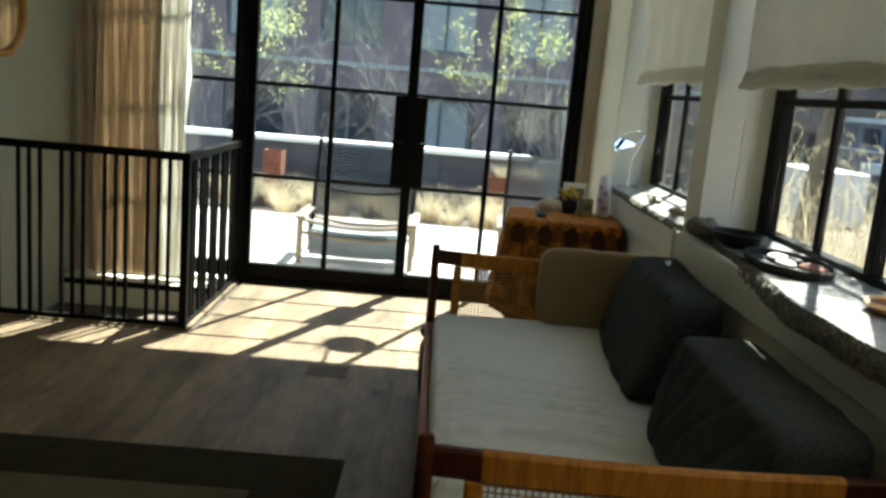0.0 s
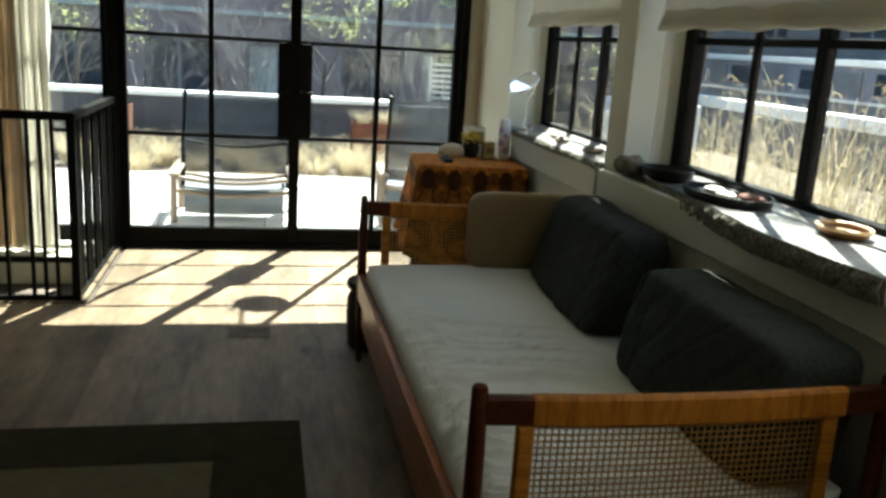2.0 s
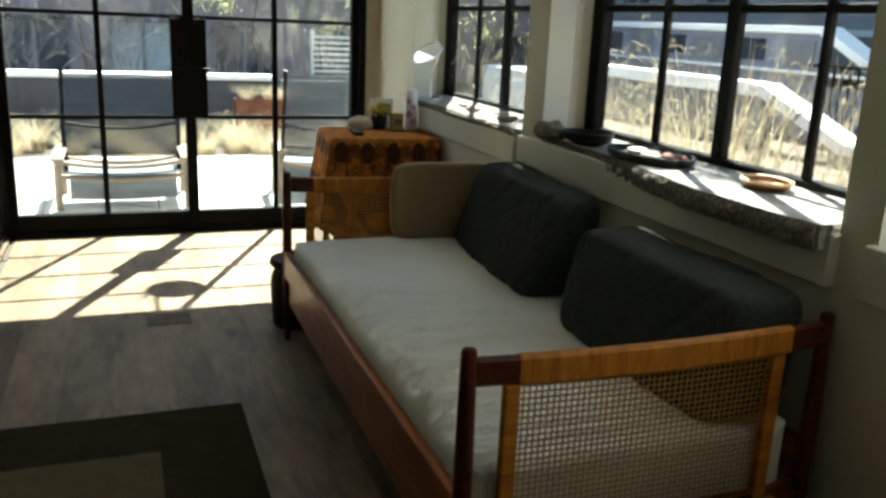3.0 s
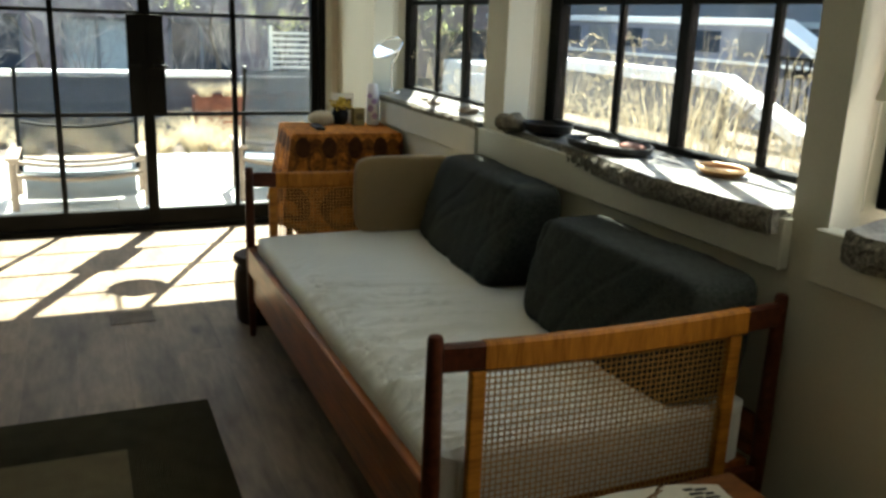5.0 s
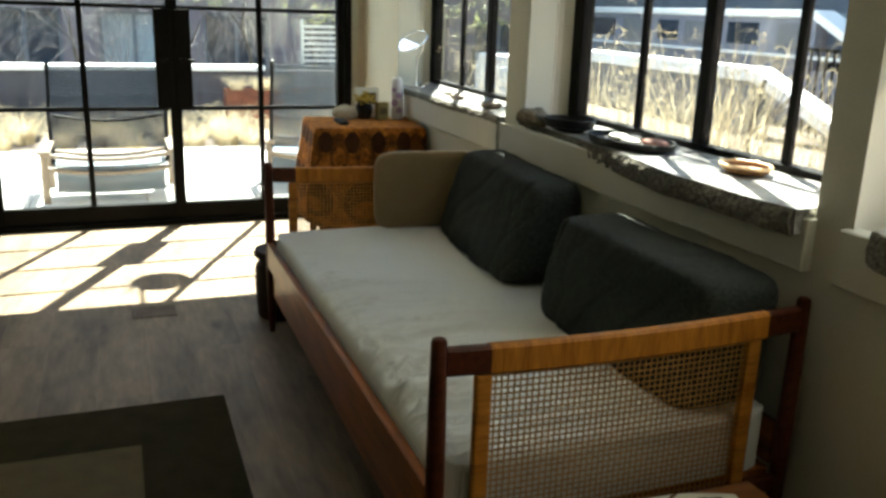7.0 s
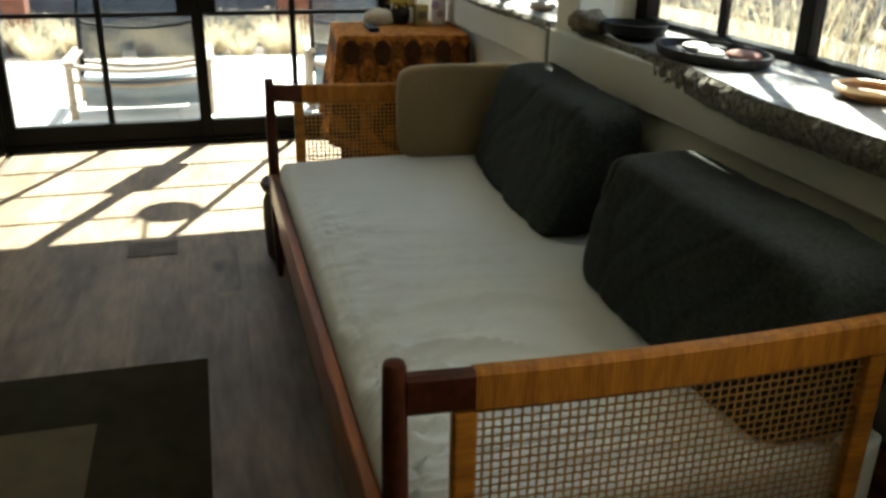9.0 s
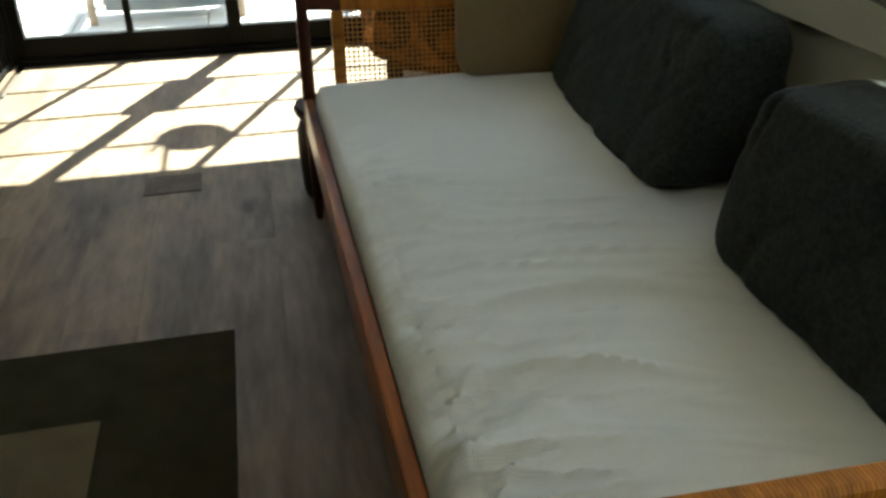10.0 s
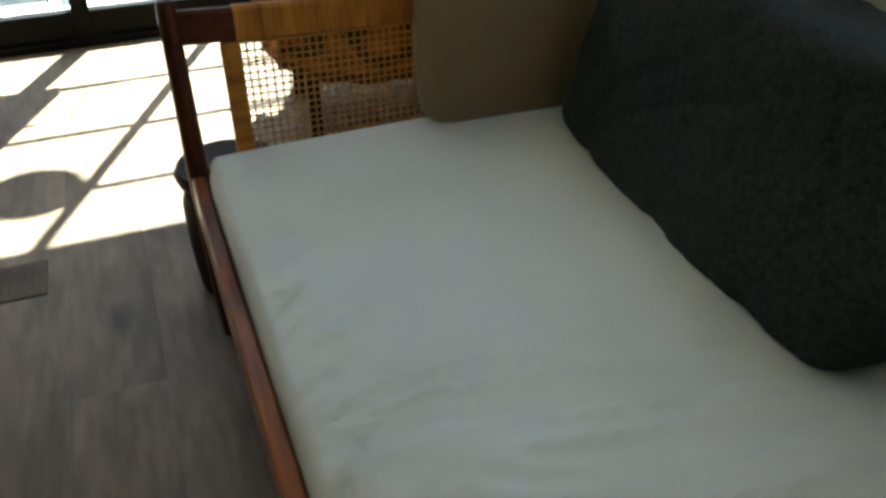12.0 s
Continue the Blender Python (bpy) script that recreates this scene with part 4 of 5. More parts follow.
for i, (x, y, r, c) in enumerate(((-0.02, -0.03, 0.035, PAPER), (0.045, -0.08, 0.045, mat("terracotta", (0.20, 0.07, 0.045), 0.7, 0.2, 15)), (0.0, 0.07, 0.04, PAPER), (0.03, 0.03, 0.03, BLACKCLAY))):
    bm = B()
    cushion(bm, r * 0.8, r * 1.2, 0.012, 8, 2.5, 0.05, 0.003, i, 20)
    solid("trinket", bm, c, "small flat trinket lying in the black tray", "trinket", "trinkets in the tray", smooth=True, m=pose(1.46 + x, 2.30 + y, 0.953))
bk = thing("wooden_dish", pose(1.525, 1.80, 0.931), "small oval tan wooden dish", "dish")
bm = B()
lathe(bm, [(0.055, 0), (0.068, 0.008), (0.076, 0.021), (0.071, 0.022), (0.062, 0.010), (0.0, 0.007)], seg=28)
o = part("dish", bm, BASKET, bk, smooth=True)
o.scale = (0.85, 1.1, 1)
bm = B()
tube(bm, [(0.0735 * math.cos(a) * 0.85, 0.0735 * math.sin(a) * 1.1, 0.022) for a in [2 * math.pi * i / 36 for i in range(37)]], 0.0055, 8)
part("rim", bm, mat("pale_rim", (0.62, 0.42, 0.22), 0.5, 0.2, 20), bk, smooth=True)
for i, (x, y, r) in enumerate(((1.43, 3.82, 0.03), (1.47, 4.02, 0.026), (1.44, 3.42, 0.034))):
    bm = B()
    cushion(bm, r, r * 1.5, r * 0.5, 8, 2.4, 0.05, 0.006, i + 11, 30)
    solid("pebble", bm, mat("pebble_%s" % "abc"[i], ((0.22, 0.17, 0.13), (0.4, 0.36, 0.3), (0.12, 0.09, 0.07))[i], 0.6, 0.3, 20), "small rounded pebble on the dark sill", "pebble", "pebbles on the sill", smooth=True,
          m=pose(x, y, 0.931 + r * 0.45, 0, 0, 40 * i))

# ---- stool, low table, rug, vent ----
st = thing("stool", pose(0.475, 3.50, 0), "dark carved wooden drum stool behind the daybed", "stool")
bm = B()
lathe(bm, [(0.092, 0.272), (0.112, 0.279), (0.118, 0.296), (0.111, 0.312), (0.06, 0.306), (0.0, 0.304)], seg=28)
part("seat", bm, DARKWOOD, st, "dark dished wooden seat", smooth=True)
bm = B()
lathe(bm, [(0.098, 0.0), (0.106, 0.012), (0.110, 0.07), (0.114, 0.15), (0.112, 0.225), (0.104, 0.25), (0.090, 0.258), (0.088, 0.272)], seg=28)
part("body", bm, DARKWOOD, st, smooth=True)

lt = thing("low_table", pose(0.93, 1.02, 0), "low reddish wooden table at the foot of the daybed", "table")
OAKRED = mat("reddish_wood", (0.20, 0.075, 0.025), 0.4, 0.45, 7, 0.1, 50, stretch=(0.15, 1, 1), tint=(0.27, 0.11, 0.04))
bm = B()
box(bm, -0.25, 0.25, -0.25, 0.235, 0.285, 0.305, 0.004)
part("tabletop", bm, OAKRED, lt)
for x in (-0.22, 0.22):
    for y in (-0.22, 0.2):
        bm = B()
        tube(bm, [(x, y, 0), (x * 0.97, y * 0.97, 0.285)], [0.011, 0.017], 10)
        part("leg", bm, OAKRED, lt, smooth=True)
PM = pose(0.93, 1.03, 0.3065, 0, 0, -9)
mag = thing("folded_magazine", PM, "folded pale magazine with dark lettering bars", "magazine")
bm = B()


def paper_top(u, v):
    return Vector((-0.185 + 0.325 * u, -0.2 + 0.4 * v, 0.006 + 0.014 * math.sin(math.pi * u) * (0.4 + 0.6 * v) + 0.004 * noise.noise(Vector((u * 4, v * 4, 0)))))


sheet(bm, paper_top, 20, 24, 0.005)
part("cover", bm, PAPER, mag, smooth=True)
for x, y, w, h in ((0.03, 0.165, 0.022, 0.007), (0.058, 0.165, 0.03, 0.007), (0.035, 0.148, 0.035, 0.007), (0.076, 0.148, 0.02, 0.007), (0.04, 0.131, 0.02, 0.007), (0.066, 0.131, 0.036, 0.007), (0.085, 0.10, 0.012, 0.012),
                   *[(-0.09 + 0.012 * i, 0.085, 0.007, 0.035) for i in range(7)], (-0.095, 0.078, 0.09, 0.004)):
    bm = B()
    u, v = (x + w / 2 + 0.185) / 0.325, (y + h / 2 + 0.2) / 0.4
    z = paper_top(u, v).z + 0.0045
    box(bm, x, x + w, y, y + h, z, z + 0.0015)
    part("printed_bar", bm, INK, mag)
SKETCH = mat("brown_line_print", (0.20, 0.12, 0.06), 0.8, 0.2)
for x0, y0, x1, y1, r in ((-0.17, 0.03, -0.10, 0.15, 0.003), (-0.12, 0.10, -0.02, 0.175, 0.004), (-0.05, 0.15, -0.01, 0.19, 0.003)):
    bm = B()
    pts = []
    for i in range(9):
        f = i / 8
        x, y = x0 + (x1 - x0) * f, y0 + (y1 - y0) * f + 0.012 * math.sin(3 * f)
        pts.append((x, y, paper_top((x + 0.185) / 0.325, (y + 0.2) / 0.4).z + 0.004))
    tube(bm, pts, [r * (0.5 + 0.8 * math.sin(math.pi * i / 8)) for i in range(9)], 5)
    part("printed_sketch", bm, SKETCH, mag, "brown botanical line drawing")

rug = thing("rug", pose(0, 0, 0), "flatwoven rug with dark grey border and tan field", "rug")
bm = B()
RX0, RX1, RY0, RY1, RB = -1.55, 0.125, 0.15, 2.708, 0.287
for a, b, c, d in ((RX0, RX1, RY1 - RB, RY1), (RX0, RX1, RY0, RY0 + RB), (RX0, RX0 + RB, RY0 + RB, RY1 - RB), (RX1 - RB, RX1, RY0 + RB, RY1 - RB)):
    box(bm, a, b, c, d, 0.001, 0.009)
part("border", bm, RUG_DARK, rug, "dark grey woven border")
bm = B()
box(bm, RX0 + RB, RX1 - RB, RY0 + RB, RY1 - RB, 0.001, 0.0085, 0.001, 1)
part("field", bm, RUG_LIGHT, rug, "tan woven field")

vent = thing("floor_vent", pose(-0.07, 3.68, 0), "wooden floor register set flush in the planks", "floor vent")
VENTW = mat("vent_wood", (0.105, 0.080, 0.056), 0.6, 0.4, 10, 0.1, 60, spec=0.1)
bm = B()
for a, b, c, d in ((-0.095, 0.095, -0.075, -0.06), (-0.095, 0.095, 0.06, 0.075), (-0.095, -0.08, -0.06, 0.06), (0.08, 0.095, -0.06, 0.06)):
    box(bm, a, b, c, d, 0.0, 0.004)
part("frame", bm, VENTW, vent)
for i in range(9):
    bm = B()
    box(bm, -0.0785 + i * 0.0178, -0.0785 + i * 0.0178 + 0.0174, -0.06, 0.06, 0.0, 0.0035)
    part("slat", bm, VENTW, vent)

# ---- outside: terrace ----
bm = B()
sheet(bm, lambda u, v: Vector((-300 + 600 * u, -300 + 600 * v, -0.16)), 2, 2)
solid("ground", bm, SOIL, "dark mulch and soil round the terrace", "ground", kind="structure")
bm = B()
box(bm, XL - 0.25, XR + 0.4, YD + 0.085, 5.68, -0.16, -0.05, 0.006, 1)
solid("trim_8", bm, CONCRETE, "pale stone step outside the doors", "trim", kind="structure")
terrace = thing("pavement", pose(0, 0, 0), "pale concrete paver terrace in full sun", "pavement", kind="structure")

# low wall with white coping
lw = thing("garden_wall", pose(0, 10.5, 0), "low dark wall with a white coping", "wall")
bm = B()
box(bm, -7.0, 1.5, 0, 0.22, -0.16, 0.57)
part("wall", bm, mat("dark_wall", (0.07, 0.07, 0.085), 0.8, 0.3, 4, 0.2, 40), lw)
bm = B()
box(bm, -7.05, 1.55, -0.05, 0.27, 0.575, 0.637, 0.01)
part("coping", bm, WHITEMETAL, lw)
bm = B()
box(bm, 1.62, 2.9, 10.3, 10.42, -0.16, 0.60, 0.01)
solid("screen_panel", bm, SLATE, "grey-blue garden screen panel", "screen")
sl = thing("slatted_screen", pose(2.1, 10.9, 0), "white louvred garden screen behind the grasses", "screen")
for x in (0.0, 0.62):
    bm = B()
    box(bm, x - 0.02, x + 0.02, -0.02, 0.02, -0.16, 1.2)
    part("post", bm, PALEWALL, sl)
for i in range(9):
    bm = B()
    box(bm, 0.02, 0.60, -0.012, 0.012, 0.52 + 0.072 * i, 0.55 + 0.072 * i)
    part("slat", bm, PALEWALL, sl)
for i, (x, y, w, h) in enumerate(((-1.62, 10.1, 0.22, 0.49), (1.32, 10.05, 0.62, 0.40))):
    pl = thing("planter", pose(x, y, 0), "rusted steel planter among the grasses", "planter", "rusted planters")
    bm = B()
    for a, b, c, d in ((-w / 2, w / 2, -0.15, -0.14), (-w / 2, w / 2, 0.14, 0.15), (-w / 2, -w / 2 + 0.01, -0.14, 0.14), (w / 2 - 0.01, w / 2, -0.14, 0.14)):
        box(bm, a, b, c, d, -0.16, h)
    part("shell", bm, CORTEN, pl)
    bm = B()
    box(bm, -w / 2 + 0.01, w / 2 - 0.01, -0.14, 0.14, -0.15, h - 0.04)
    part("soil", bm, SOIL, pl)


def lounge_chair(m, label):
    ob = thing("lounge_chair", m, label, "chair", "terrace lounge chairs")
    for s in (-1, 1):
        bm = B()
        x = 0.345 * s
        tube(bm, [(x, -0.32, -0.08), (x, -0.30, 0.33)], 0.02, 8)
        part("leg", bm, PALETEAK, ob, smooth=True)
        bm = B()
        tube(bm, [(x, 0.30, -0.08), (x, 0.24, 0.33)], 0.02, 8)
        part("leg", bm, PALETEAK, ob, smooth=True)
        bm = B()
        box(bm, x - 0.035, x + 0.035, -0.36, 0.34, 0.325, 0.35, 0.008)
        part("armrest", bm, PALETEAK, ob)
        bm = B()
        tube(bm, [(x * 0.92, 0.10, 0.16), (x * 0.96, 0.34, 0.55), (x * 0.96, 0.52, 0.97)], 0.014, 8)
        part("back_post", bm, STEEL, ob, smooth=True)
    for y, z in ((-0.33, 0.27), (-0.30, 0.15), (0.27, 0.2)):
        bm = B()
        tube(bm, [(x, y, z + 0.05 * (x / 0.34) ** 2) for x in [-0.345 + 0.69 * i / 12 for i in range(13)]], 0.018, 8)
        part("cross_rail", bm, PALETEAK, ob, smooth=True)
    bm = B()
    sheet(bm, lambda u, v: Vector((-0.30 + 0.6 * u, -0.30 + 0.42 * v, 0.235 - 0.05 * math.sin(math.pi * v) - 0.02 * math.sin(math.pi * u))), 10, 10, 0.006)
    part("seat", bm, CANVAS, ob, "grey canvas seat", smooth=True)
    bm = B()
    sheet(bm, lambda u, v: Vector((-0.322 + 0.644 * u, 0.165 + 0.345 * v + 0.03 * math.sin(math.pi * u), 0.28 + 0.66 * v)), 10, 10, 0.006)
    part("backrest", bm, SLING, ob, "dark grey sling backrest", smooth=True)
    bm = B()
    tube(bm, [(0.31 * u, 0.275, 0.50 + 0.05 * u * u) for u in [-1 + 0.2 * i for i in range(11)]], 0.012, 8)
    part("back_rail", bm, STEEL, ob, smooth=True)
    bm = B()
    sheet(bm, lambda u, v: Vector((-0.29 + 0.58 * u, -0.27 + 0.05 * math.sin(math.pi * v), 0.20 - 0.20 * v - 0.015 * math.sin(math.pi * u))), 10, 6, 0.005)
    part("seat_sling", bm, CANVAS, ob, "grey sling slung below the front rails", smooth=True)
    return ob


lounge_chair(pose(-0.235, 6.75, -0.008, 0, 0, 0) @ Matrix.Diagonal((1.3, 1, 0.9, 1)), "teak lounge chair with a grey sling, facing the doors")
lounge_chair(pose(1.28, 6.68, 0, 0, 0, 176), "teak lounge chair with a grey sling, turned to the garden")
# hanging dish whose shade falls on the floor
hd = thing("hanging_dish", pose(0.71, 5.735, 2.42), "round shallow dish hanging on cords outside the doors", "bird feeder")
bm = B()
lathe(bm, [(0.05, -0.012), (0.13, -0.006), (0.145, 0.012), (0.138, 0.013), (0.12, 0.0), (0.0, -0.004)], seg=32)
part("dish", bm, STEEL, hd, smooth=True)
for x in (-0.10, 0.035):
    bm = B()
    tube(bm, [(x, 0.06, 0.01), (x + 0.02, 0.05, 0.27)], 0.008, 6)
    part("cord", bm, STEEL, hd)
bm = B()
tube(bm, [(-0.02, -0.262, 0.275), (-0.02, 0.12, 0.275)], 0.012, 6)
part("bracket", bm, STEEL, hd)


# ---- outside: planting ----
def blades(bm, n, spread, h0, h1, lean, width, plume=0.0, cx=0.0, cy=0.0, z=0.0):
    for i in range(n):
        a, r = random.uniform(0, 6.283), spread * math.sqrt(random.random())
        base = Vector((cx + r * math.cos(a), cy + r * math.sin(a), z))
        h = random.uniform(h0, h1)
        d = Vector((math.cos(a), math.sin(a), 0)) * lean * random.uniform(0.2, 1.2) * h + Vector((random.uniform(-1, 1), random.uniform(-1, 1), 0)) * 0.12 * h
        side = Vector((-d.y, d.x, 0)).normalized() * width * random.uniform(0.6, 1.3)
        prev = None
        for k in range(4):
            t = k / 3
            p = base + d * t ** 1.8 + Vector((0, 0, h * (t - 0.16 * t ** 3)))
            w = side * (1 - 0.85 * t)
            cur = (bm.verts.new(p - w), bm.verts.new(p + w))
            if prev:
                bm.faces.new((prev[0], prev[1], cur[1], cur[0]))
            prev = cur
        if plume and random.random() < plume:
            tip = base + d + Vector((0, 0, h * 0.84))
            ax = (d.normalized() + Vector((0, 0, 0.7))).normalized()
            for q in range(12):
                c = tip + ax * (0.011 * q) - Vector((0, 0, 0.0009 * q * q))
                o = Vector((random.uniform(-1, 1), random.uniform(-1, 1), random.uniform(-0.2, 0.8))) * 0.014 + ax * 0.012
                w2 = o.cross(ax).normalized() * 0.0022
                bm.faces.new((bm.verts.new(c - w2), bm.verts.new(c + w2), bm.verts.new(c + o)))


tuft = []
for i in range(3):
    bm = B()
    blades(bm, 260, 0.11, 0.22, 0.46, 0.75, 0.004, 0.25)
    tuft.append(solid("grass_clump", bm, STRAW, "golden clump of ornamental grass in mulch", "ornamental grass", "grass clumps in the bed",
                      m=pose((-1.3, -0.2, 0.9)[i], (9.1, 9.3, 9.15)[i], -0.16)))
for i in range(26):
    x = -5.2 + 0.34 * i + random.uniform(-0.12, 0.12)
    ob = copy_thing(tuft[i % 3], pose(x, random.choice((9.05, 9.35, 9.75)) + random.uniform(-0.1, 0.1), -0.16, 0, 0, random.uniform(0, 360)))
    ob.scale = (1, 1, random.uniform(0.75, 1.2))
for i, (x, z) in enumerate(((1.15, 0.36), (1.42, 0.36), (1.55, 0.36))):
    ob = copy_thing(tuft[i], pose(x, 10.05, z, 0, 0, 70 * i))
    ob.scale = (0.6, 0.6, 0.5)

bm = B()
for i in range(34):
    cx, cy = random.uniform(2.15, 3.4), random.uniform(0.9, 6.2)
    full = random.random() ** 2
    blades(bm, int(16 + 60 * full), 0.10 + 0.10 * full, 0.8, 1.4 + 0.5 * random.random(), 0.42, 0.0036, 0.55, cx, cy, -0.16)
for i in range(70):
    blades(bm, 34, 0.16, 0.55, 1.05, 0.55, 0.0042, 0.15, random.uniform(2.15, 4.2), random.uniform(0.9, 7.0), -0.16)
for cx, cy in ((2.35, 3.15), (2.5, 2.95), (2.6, 3.4), (2.3, 2.2), (2.5, 4.3)):
    blades(bm, 70, 0.14, 1.0, 1.75, 0.38, 0.0042, 0.6, cx, cy, -0.16)
solid("tall_grass", bm, STRAW, "tall dry feathery grass outside the windows", "grass", kind="stuff")


def tree(x, y, trunk_h, seed, leaves, label, spread=1.0, girth=0.05, leaf=1.0):
    rng = random.Random(seed)
    ob = thing("tree", pose(x, y, -0.16), label, "tree", "trees behind the terrace")
    bm, lf = B(), B()
    tips = []

    def limb(p, d, length, r, depth):
        pts, rad = [p], [r]
        for k in range(4):
            d = (d + Vector((rng.uniform(-1, 1), rng.uniform(-1, 1), rng.uniform(-0.2, 0.7))) * 0.16).normalized()
            pts.append(pts[-1] + d * length / 4)
            rad.append(r * (1 - 0.15 * (k + 1)))
        tube(bm, pts, rad, 6)
        if depth == 0:
            tips.extend(pts[1:])
            return
        for k in range(4 if depth > 1 else 5):
            a = rng.uniform(0, 6.283)
            nd = (d + Vector((math.cos(a), math.sin(a), rng.uniform(-0.1, 0.5))) * 0.8 * spread).normalized()
            limb(pts[rng.choice((2, 3, 4))], nd, length * rng.uniform(0.55, 0.8), rad[-1] * 0.55, depth - 1)

    limb(Vector((0, 0, 0)), Vector((0.04, 0, 1)), trunk_h, girth, 3)
    part("trunk", bm, BARK, ob, smooth=True)
    for p in tips:
        if leaves and rng.random() < leaves:
            for q in range(7):
                c = p + Vector((rng.gauss(0, 0.05), rng.gauss(0, 0.05), rng.gauss(0, 0.05)))
                u = Vector((rng.uniform(-1, 1), rng.uniform(-1, 1), rng.uniform(-1, 1))).normalized() * 0.035 * leaf
                w = u.cross(Vector((rng.uniform(-1, 1), rng.uniform(-1, 1), 1))).normalized() * 0.014 * leaf
                lf.faces.new((lf.verts.new(c), lf.verts.new(c + u * 0.5 + w), lf.verts.new(c + u), lf.verts.new(c + u * 0.5 - w)))
    if leaves:
        part("crown", lf, LEAF, ob, "yellow-green spring leaves")
    else:
        lf.free()
    return ob


tree(1.55, 11.2, 1.25, 3, 0.6, "young tree with fresh yellow-green leaves")
tree(-2.3, 11.0, 1.3, 8, 0.5, "young tree with fresh yellow-green leaves")
tree(0.75, 12.6, 1.2, 5, 0.0, "bare branching shrub behind the wall", 1.3)
tree(2.7, 12.8, 1.2, 12, 0.15, "bare branching shrub behind the wall", 1.3)
tree(4.6, 11.5, 1.3, 15, 0.1, "bare branching shrub behind the wall", 1.3)
tree(-0.6, 13.2, 1.3, 31, 0.0, "bare branching shrub behind the wall", 1.3)
tree(-3.6, 12.8, 1.2, 33, 0.1, "bare branching shrub behind the wall", 1.3)
tree(5.4, 6.3, 1.0, 35, 0.0, "bare branching shrub outside the bay window", 1.4)
# unseen tree, added so that its large-leaved crown dapples the window sills
tree(3.0, 5.6, 3.4, 51, 1.0, "tall leafy tree added out of view to dapple the sills with shade", 0.75, 0.10, 2.6)
tree(4.2, 8.2, 1.0, 21, 0.0, "bare branching shrub outside the bay window", 1.4)


def bare_shrub(x, y, h, n, seed):
    rs = random.Random(seed)
    ob = thing("bare_shrub", pose(x, y, -0.16), "bare grey-brown twiggy shrub behind the low wall", "shrub", "bare shrubs behind the wall")
    bm = B()

    def twig(p, d, length, r, level):
        pts = [p]
        for k in range(4):
            d = (d + Vector((rs.uniform(-1, 1), rs.uniform(-1, 1), rs.uniform(-0.3, 0.6))) * 0.22).normalized()
            pts.append(pts[-1] + d * length / 4)
        tube(bm, [tuple(q) for q in pts], [r * (1 - 0.18 * k) for k in range(5)], 4)
        if level:
            for k in range(1, 5):
                for c in range(2):
                    e = (d + Vector((rs.uniform(-1, 1), rs.uniform(-1, 1), rs.uniform(-0.5, 0.8))) * 0.9).normalized()
                    twig(pts[k], e, length * rs.uniform(0.35, 0.6), r * 0.55, level - 1)

    for i in range(n):
        a = rs.uniform(0, 6.28)
        twig(Vector((0.1 * math.cos(a), 0.1 * math.sin(a), 0)), Vector((0.45 * math.cos(a), 0.45 * math.sin(a), 1)).normalized(), h * rs.uniform(0.7, 1), 0.0072, 2)
    part("branches", bm, TWIG, ob)


TWIG = mat("grey_twigs", (0.22, 0.21, 0.21), 0.9, 0.3, 8, 0.2, 40, rand=0.1)
for i, (x, y, h) in enumerate(((-3.1, 12.3, 2.3), (-1.5, 12.6, 2.0), (0.1, 12.2, 2.4), (1.25, 12.7, 2.2), (2.2, 12.4, 2.5), (3.3, 13.0, 2.2))):
    bare_shrub(x, y, h, 8, 40 + i)

# ---- outside: buildings ----
def facade(name, m, width, height, material, cols, rows, win, label, blind=()):
    """A building front in its own x (along) and z (up); windows are recessed."""
    ob = thing(name, m, label, "building")
    px, pz = width / cols, height / rows
    bm = B()
    for i in range(cols):
        box(bm, i * px, i * px + (px - win[0]) / 2, 0, 0.5, 0, height)
        box(bm, (i + 1) * px - (px - win[0]) / 2, (i + 1) * px, 0, 0.5, 0, height)
        for j in range(rows):
            xa, xb = i * px + (px - win[0]) / 2, (i + 1) * px - (px - win[0]) / 2
            box(bm, xa, xb, 0, 0.5, j * pz, j * pz + (pz - win[1]) * 0.4)
            box(bm, xa, xb, 0, 0.5, j * pz + (pz - win[1]) * 0.4 + win[1], (j + 1) * pz)
    box(bm, 0, width, 0.5, 6, 0, height)
    part("wall", bm, material, ob)
    for j in range(1, rows):
        bm = B()
        box(bm, 0, width, -0.08, -0.002, j * pz - 0.05, j * pz + 0.06)
        part("string_course", bm, PALEWALL, ob)
    bm = B()
    box(bm, -0.3, width + 0.3, -0.3, 6.2, height, height + 0.3)
    part("roof", bm, SLATE, ob)
    for i in range(cols):
        for j in range(rows):
            xa, xb = i * px + (px - win[0]) / 2, (i + 1) * px - (px - win[0]) / 2
            za = j * pz + (pz - win[1]) * 0.4
            zb = za + win[1]
            bm = B()
            for a, b, c, d in ((xa, xb, za, za + 0.08), (xa, xb, zb - 0.08, zb), (xa, xa + 0.08, za + 0.08, zb - 0.08), (xb - 0.08, xb, za + 0.08, zb - 0.08),
                               ((xa + xb) / 2 - 0.04, (xa + xb) / 2 + 0.04, za + 0.08, zb - 0.08)):
                box(bm, a, b, 0.2, 0.28, c, d)
            w = part("window", bm, SLATE, ob)
            bm = B()
            box(bm, xa + 0.08, xb - 0.08, 0.24, 0.26, za + 0.08, zb - 0.08)
            part("pane", bm, PALEWALL if (i, j) in blind else DARKPANE, w)
    return ob


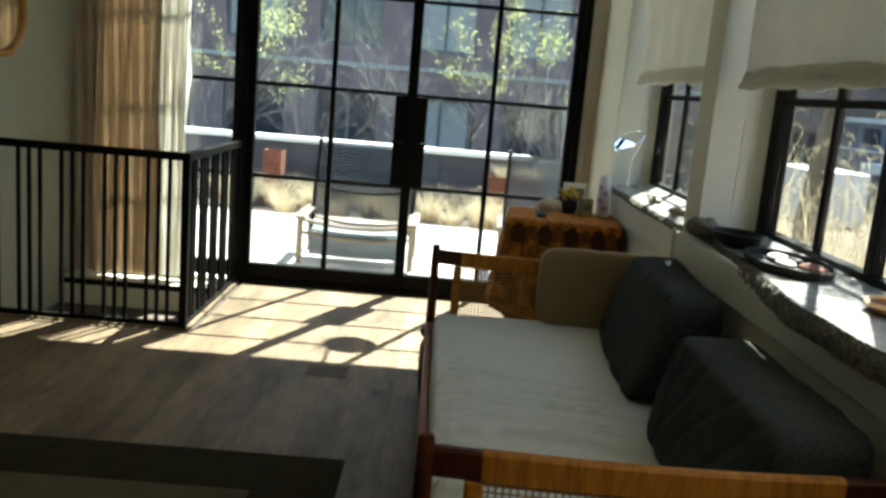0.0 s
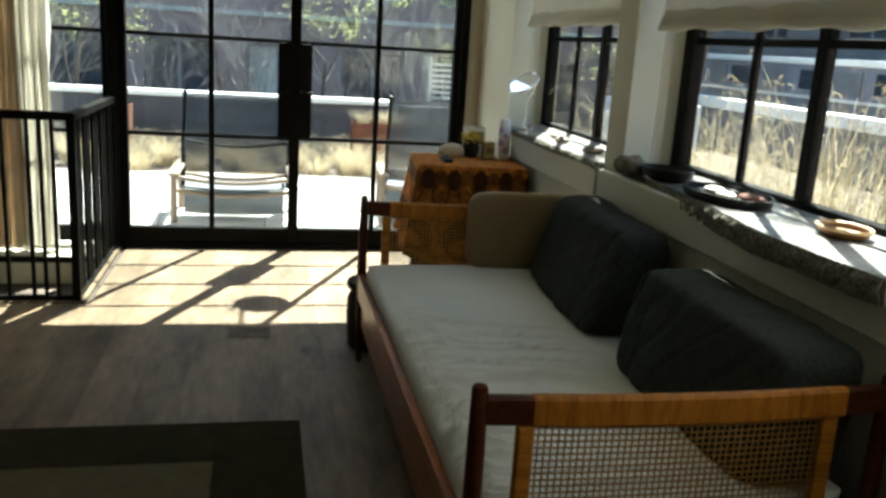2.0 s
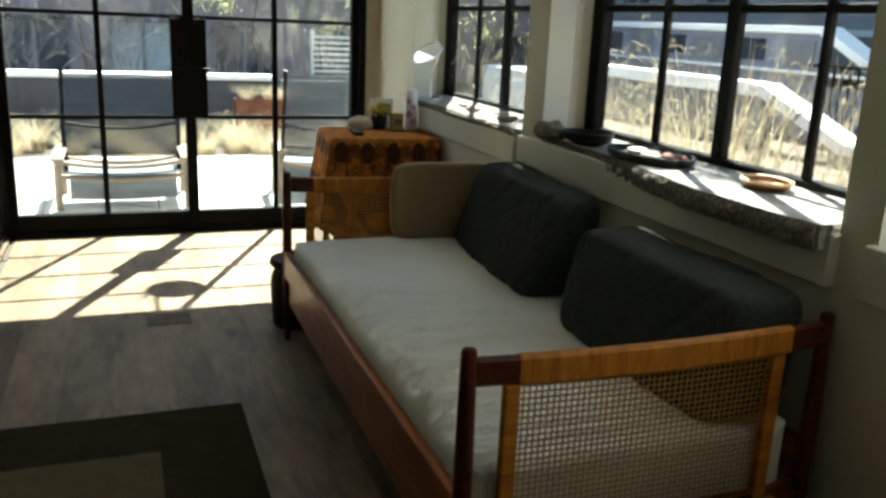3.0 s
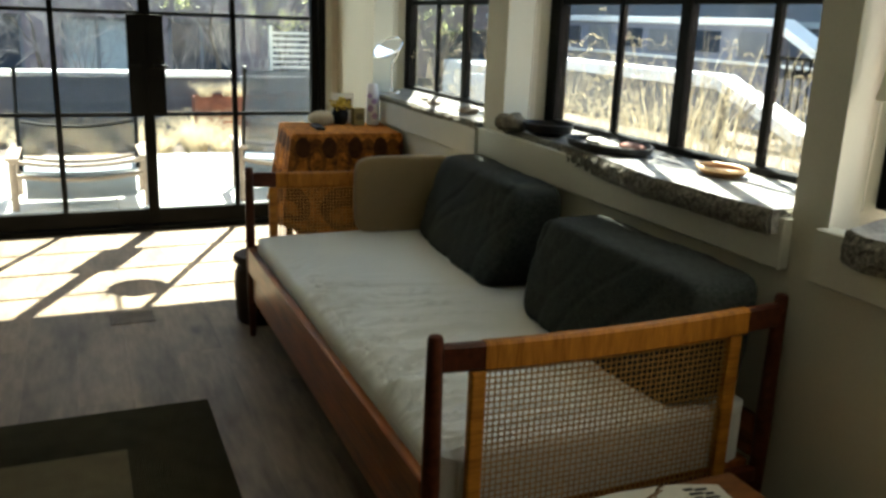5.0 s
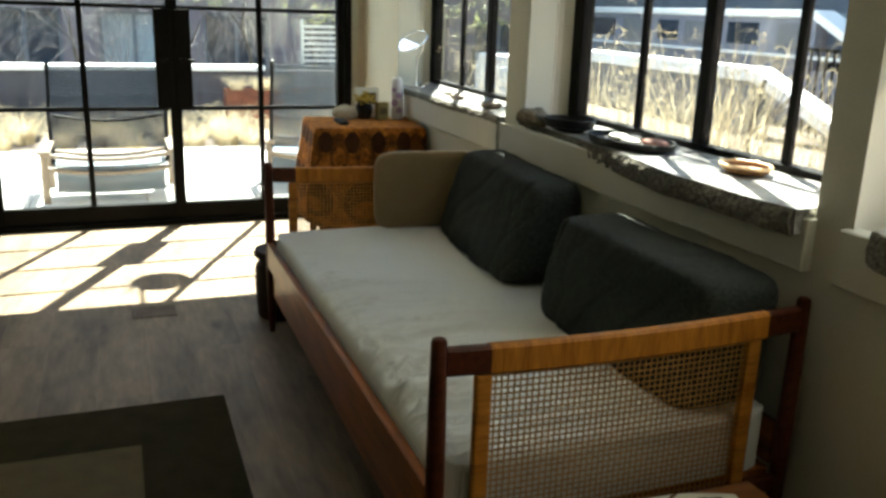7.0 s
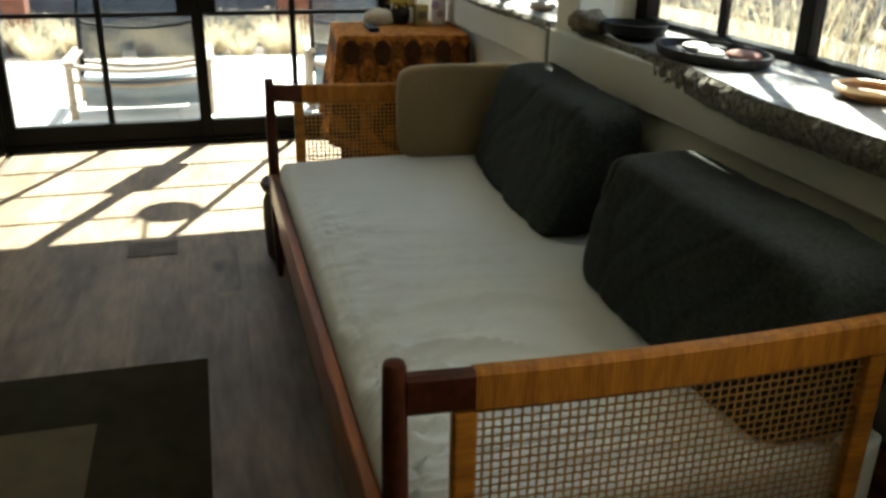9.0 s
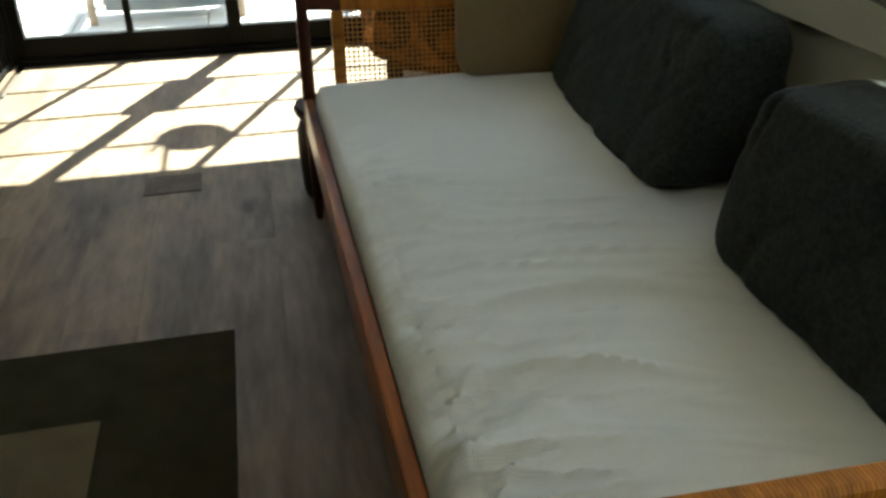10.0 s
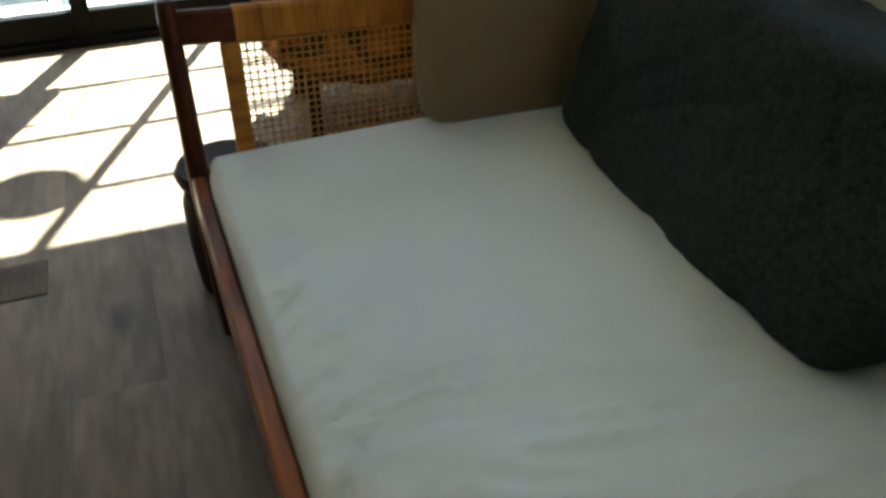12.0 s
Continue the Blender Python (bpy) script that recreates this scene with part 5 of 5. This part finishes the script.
facade("brick_building", pose(-17, 21, -1.2), 30, 12, BRICK, 13, 4, (1.55, 1.9), "red-brown brick building with rows of windows", ((7, 1), (8, 1), (7, 0), (6, 2), (9, 2), (5, 1), (10, 1)))
facade("grey_building", pose(11.5, 30, -1.2, 0, 0, -90), 30, 8, SLATE, 9, 3, (1.6, 1.5), "blue-grey clad building beside the garden")
cw = thing("garden_wall", pose(8, 0, 0), "low wall with a white coping stepping down", "wall")
bm = B()
box(bm, 0, 0.25, 9.3, 15, -0.16, 0.55)
box(bm, 0, 0.25, 5.5, 8.0, -0.16, -0.02)
part("wall", bm, SLATE, cw)
bm = B()
box(bm, -0.06, 0.31, 9.3, 15, 0.555, 0.74, 0.01)
part("coping", bm, WHITEMETAL, cw)
bm = B()
prism(bm, [(-0.06, 0), (0.31, 0), (0.31, 1), (-0.06, 1)], 0, 0.16)
for v in bm.verts:
    s = v.co.y
    v.co.z += 0.56 - 0.56 * (s * s * (3 - 2 * s))
    v.co.y = 9.3 - 1.5 * s
part("coping", bm, WHITEMETAL, cw)
bm = B()
box(bm, -0.06, 0.31, 4.5, 7.8, 0.0, 0.14, 0.01)
part("coping", bm, WHITEMETAL, cw)
fence = thing("garden_fence", pose(8.7, 0, 0), "dark metal fence of upright bars", "fence")
bm = B()
box(bm, -0.02, 0.02, 3, 9.25, 0.98, 1.03)
part("rail", bm, STEEL, fence)
fp = bpy.data.meshes.new("bar")
bm = B()
box(bm, -0.012, 0.012, -0.012, 0.012, -0.16, 0.98)
bm.to_mesh(fp)
bm.free()
fp.materials.append(STEEL)
for i in range(45):
    o = new("bar", fp)
    o.parent = fence
    o.location = (0, 3.05 + 0.137 * i, 0)
bm = B()
box(bm, 9.65, 9.9, 10.05, 20, -0.16, 1.42)
box(bm, 9.65, 9.9, 4, 10.05, -0.16, 0.66)
par = thing("parapet", pose(0, 0, 0), "grey parapet wall with a white coping", "wall")
part("wall", bm, mat("lavender_render", (0.20, 0.21, 0.26), 0.8, 0.2, 1.5), par)
bm = B()
box(bm, 9.55, 9.95, 10.05, 20, 1.424, 1.54, 0.02)
part("coping", bm, WHITEMETAL, par)
bm = B()
prism(bm, [(9.55, 0), (9.95, 0), (9.95, 1), (9.55, 1)], 0, 0.13)
for v in bm.verts:
    v.co.z += 1.41 - 0.74 * v.co.y
    v.co.y = 10.05 - 1.5 * v.co.y
part("coping", bm, WHITEMETAL, par)
bm = B()
box(bm, 9.55, 9.95, 4, 8.55, 0.664, 0.79, 0.02)
part("coping", bm, WHITEMETAL, par)
bm = B()
box(bm, 9.58, 9.645, 8.6, 20, 0.82, 0.87, 0.005)
part("rail", bm, WHITEMETAL, par, "pale rail along the parapet")
for i in range(9):
    bm = B()
    y = 10.2 + 1.08 * i
    box(bm, 9.62, 9.648, y, y + 0.62 + 0.12 * (i % 3), 0.93 + 0.05 * (i % 2), 1.33, 0.004)
    part("panel", bm, DARKPANE if i % 2 else SLATE, par, "dark recessed panel")
bm = B()
box(bm, 6.0, 6.9, 12.5, 14.4, -0.16, 0.65, 0.02)
solid("planter_block", bm, WHITEMETAL, "white garden block lit by the sun", "planter")

# ---- pieces of floor and terrace ----
plank_mesh = {}


def plank(x, w, y0, y1):
    key = (round(w, 3), round(y1 - y0, 3))
    if key not in plank_mesh:
        bm = B()
        g = 0.00012
        box(bm, g, w - g, g, key[1] - g, -0.011, 0.0, 0.0003, 1)
        me = bpy.data.meshes.new("plank")
        bm.to_mesh(me)
        bm.free()
        me.materials.append(FLOORWOOD)
        plank_mesh[key] = me
    o = new("plank", plank_mesh[key])
    o.parent = floor
    o.location = (x, y0, 0)


rng = random.Random(4)
PW = 0.1855
for i in range(18):
    x = XL + PW * i
    w = min(PW, XR - x)
    end = 4.135 if x + w / 2 < -0.93 else YD - 0.055
    y = YB - rng.choice((0, 0.4, 0.8, 1.2))
    while y < end:
        y1 = min(end, y + rng.choice((1.4, 1.8, 2.2)))
        if end - y1 < 0.4:
            y1 = end
        plank(x, w, max(y, YB), y1)
        y = y1
paver = bpy.data.meshes.new("paver")
bm = B()
box(bm, -0.397, 0.397, -0.397, 0.397, -0.05, 0.0, 0.005, 1)
bm.to_mesh(paver)
bm.free()
paver.materials.append(PAVER)
for i in range(-6, 6):
    for j in range(4):
        o = new("paver", paver)
        o.parent = terrace
        o.location = (0.4 + 0.8 * i, 5.68 + 0.4 + 0.8 * j, -0.08)
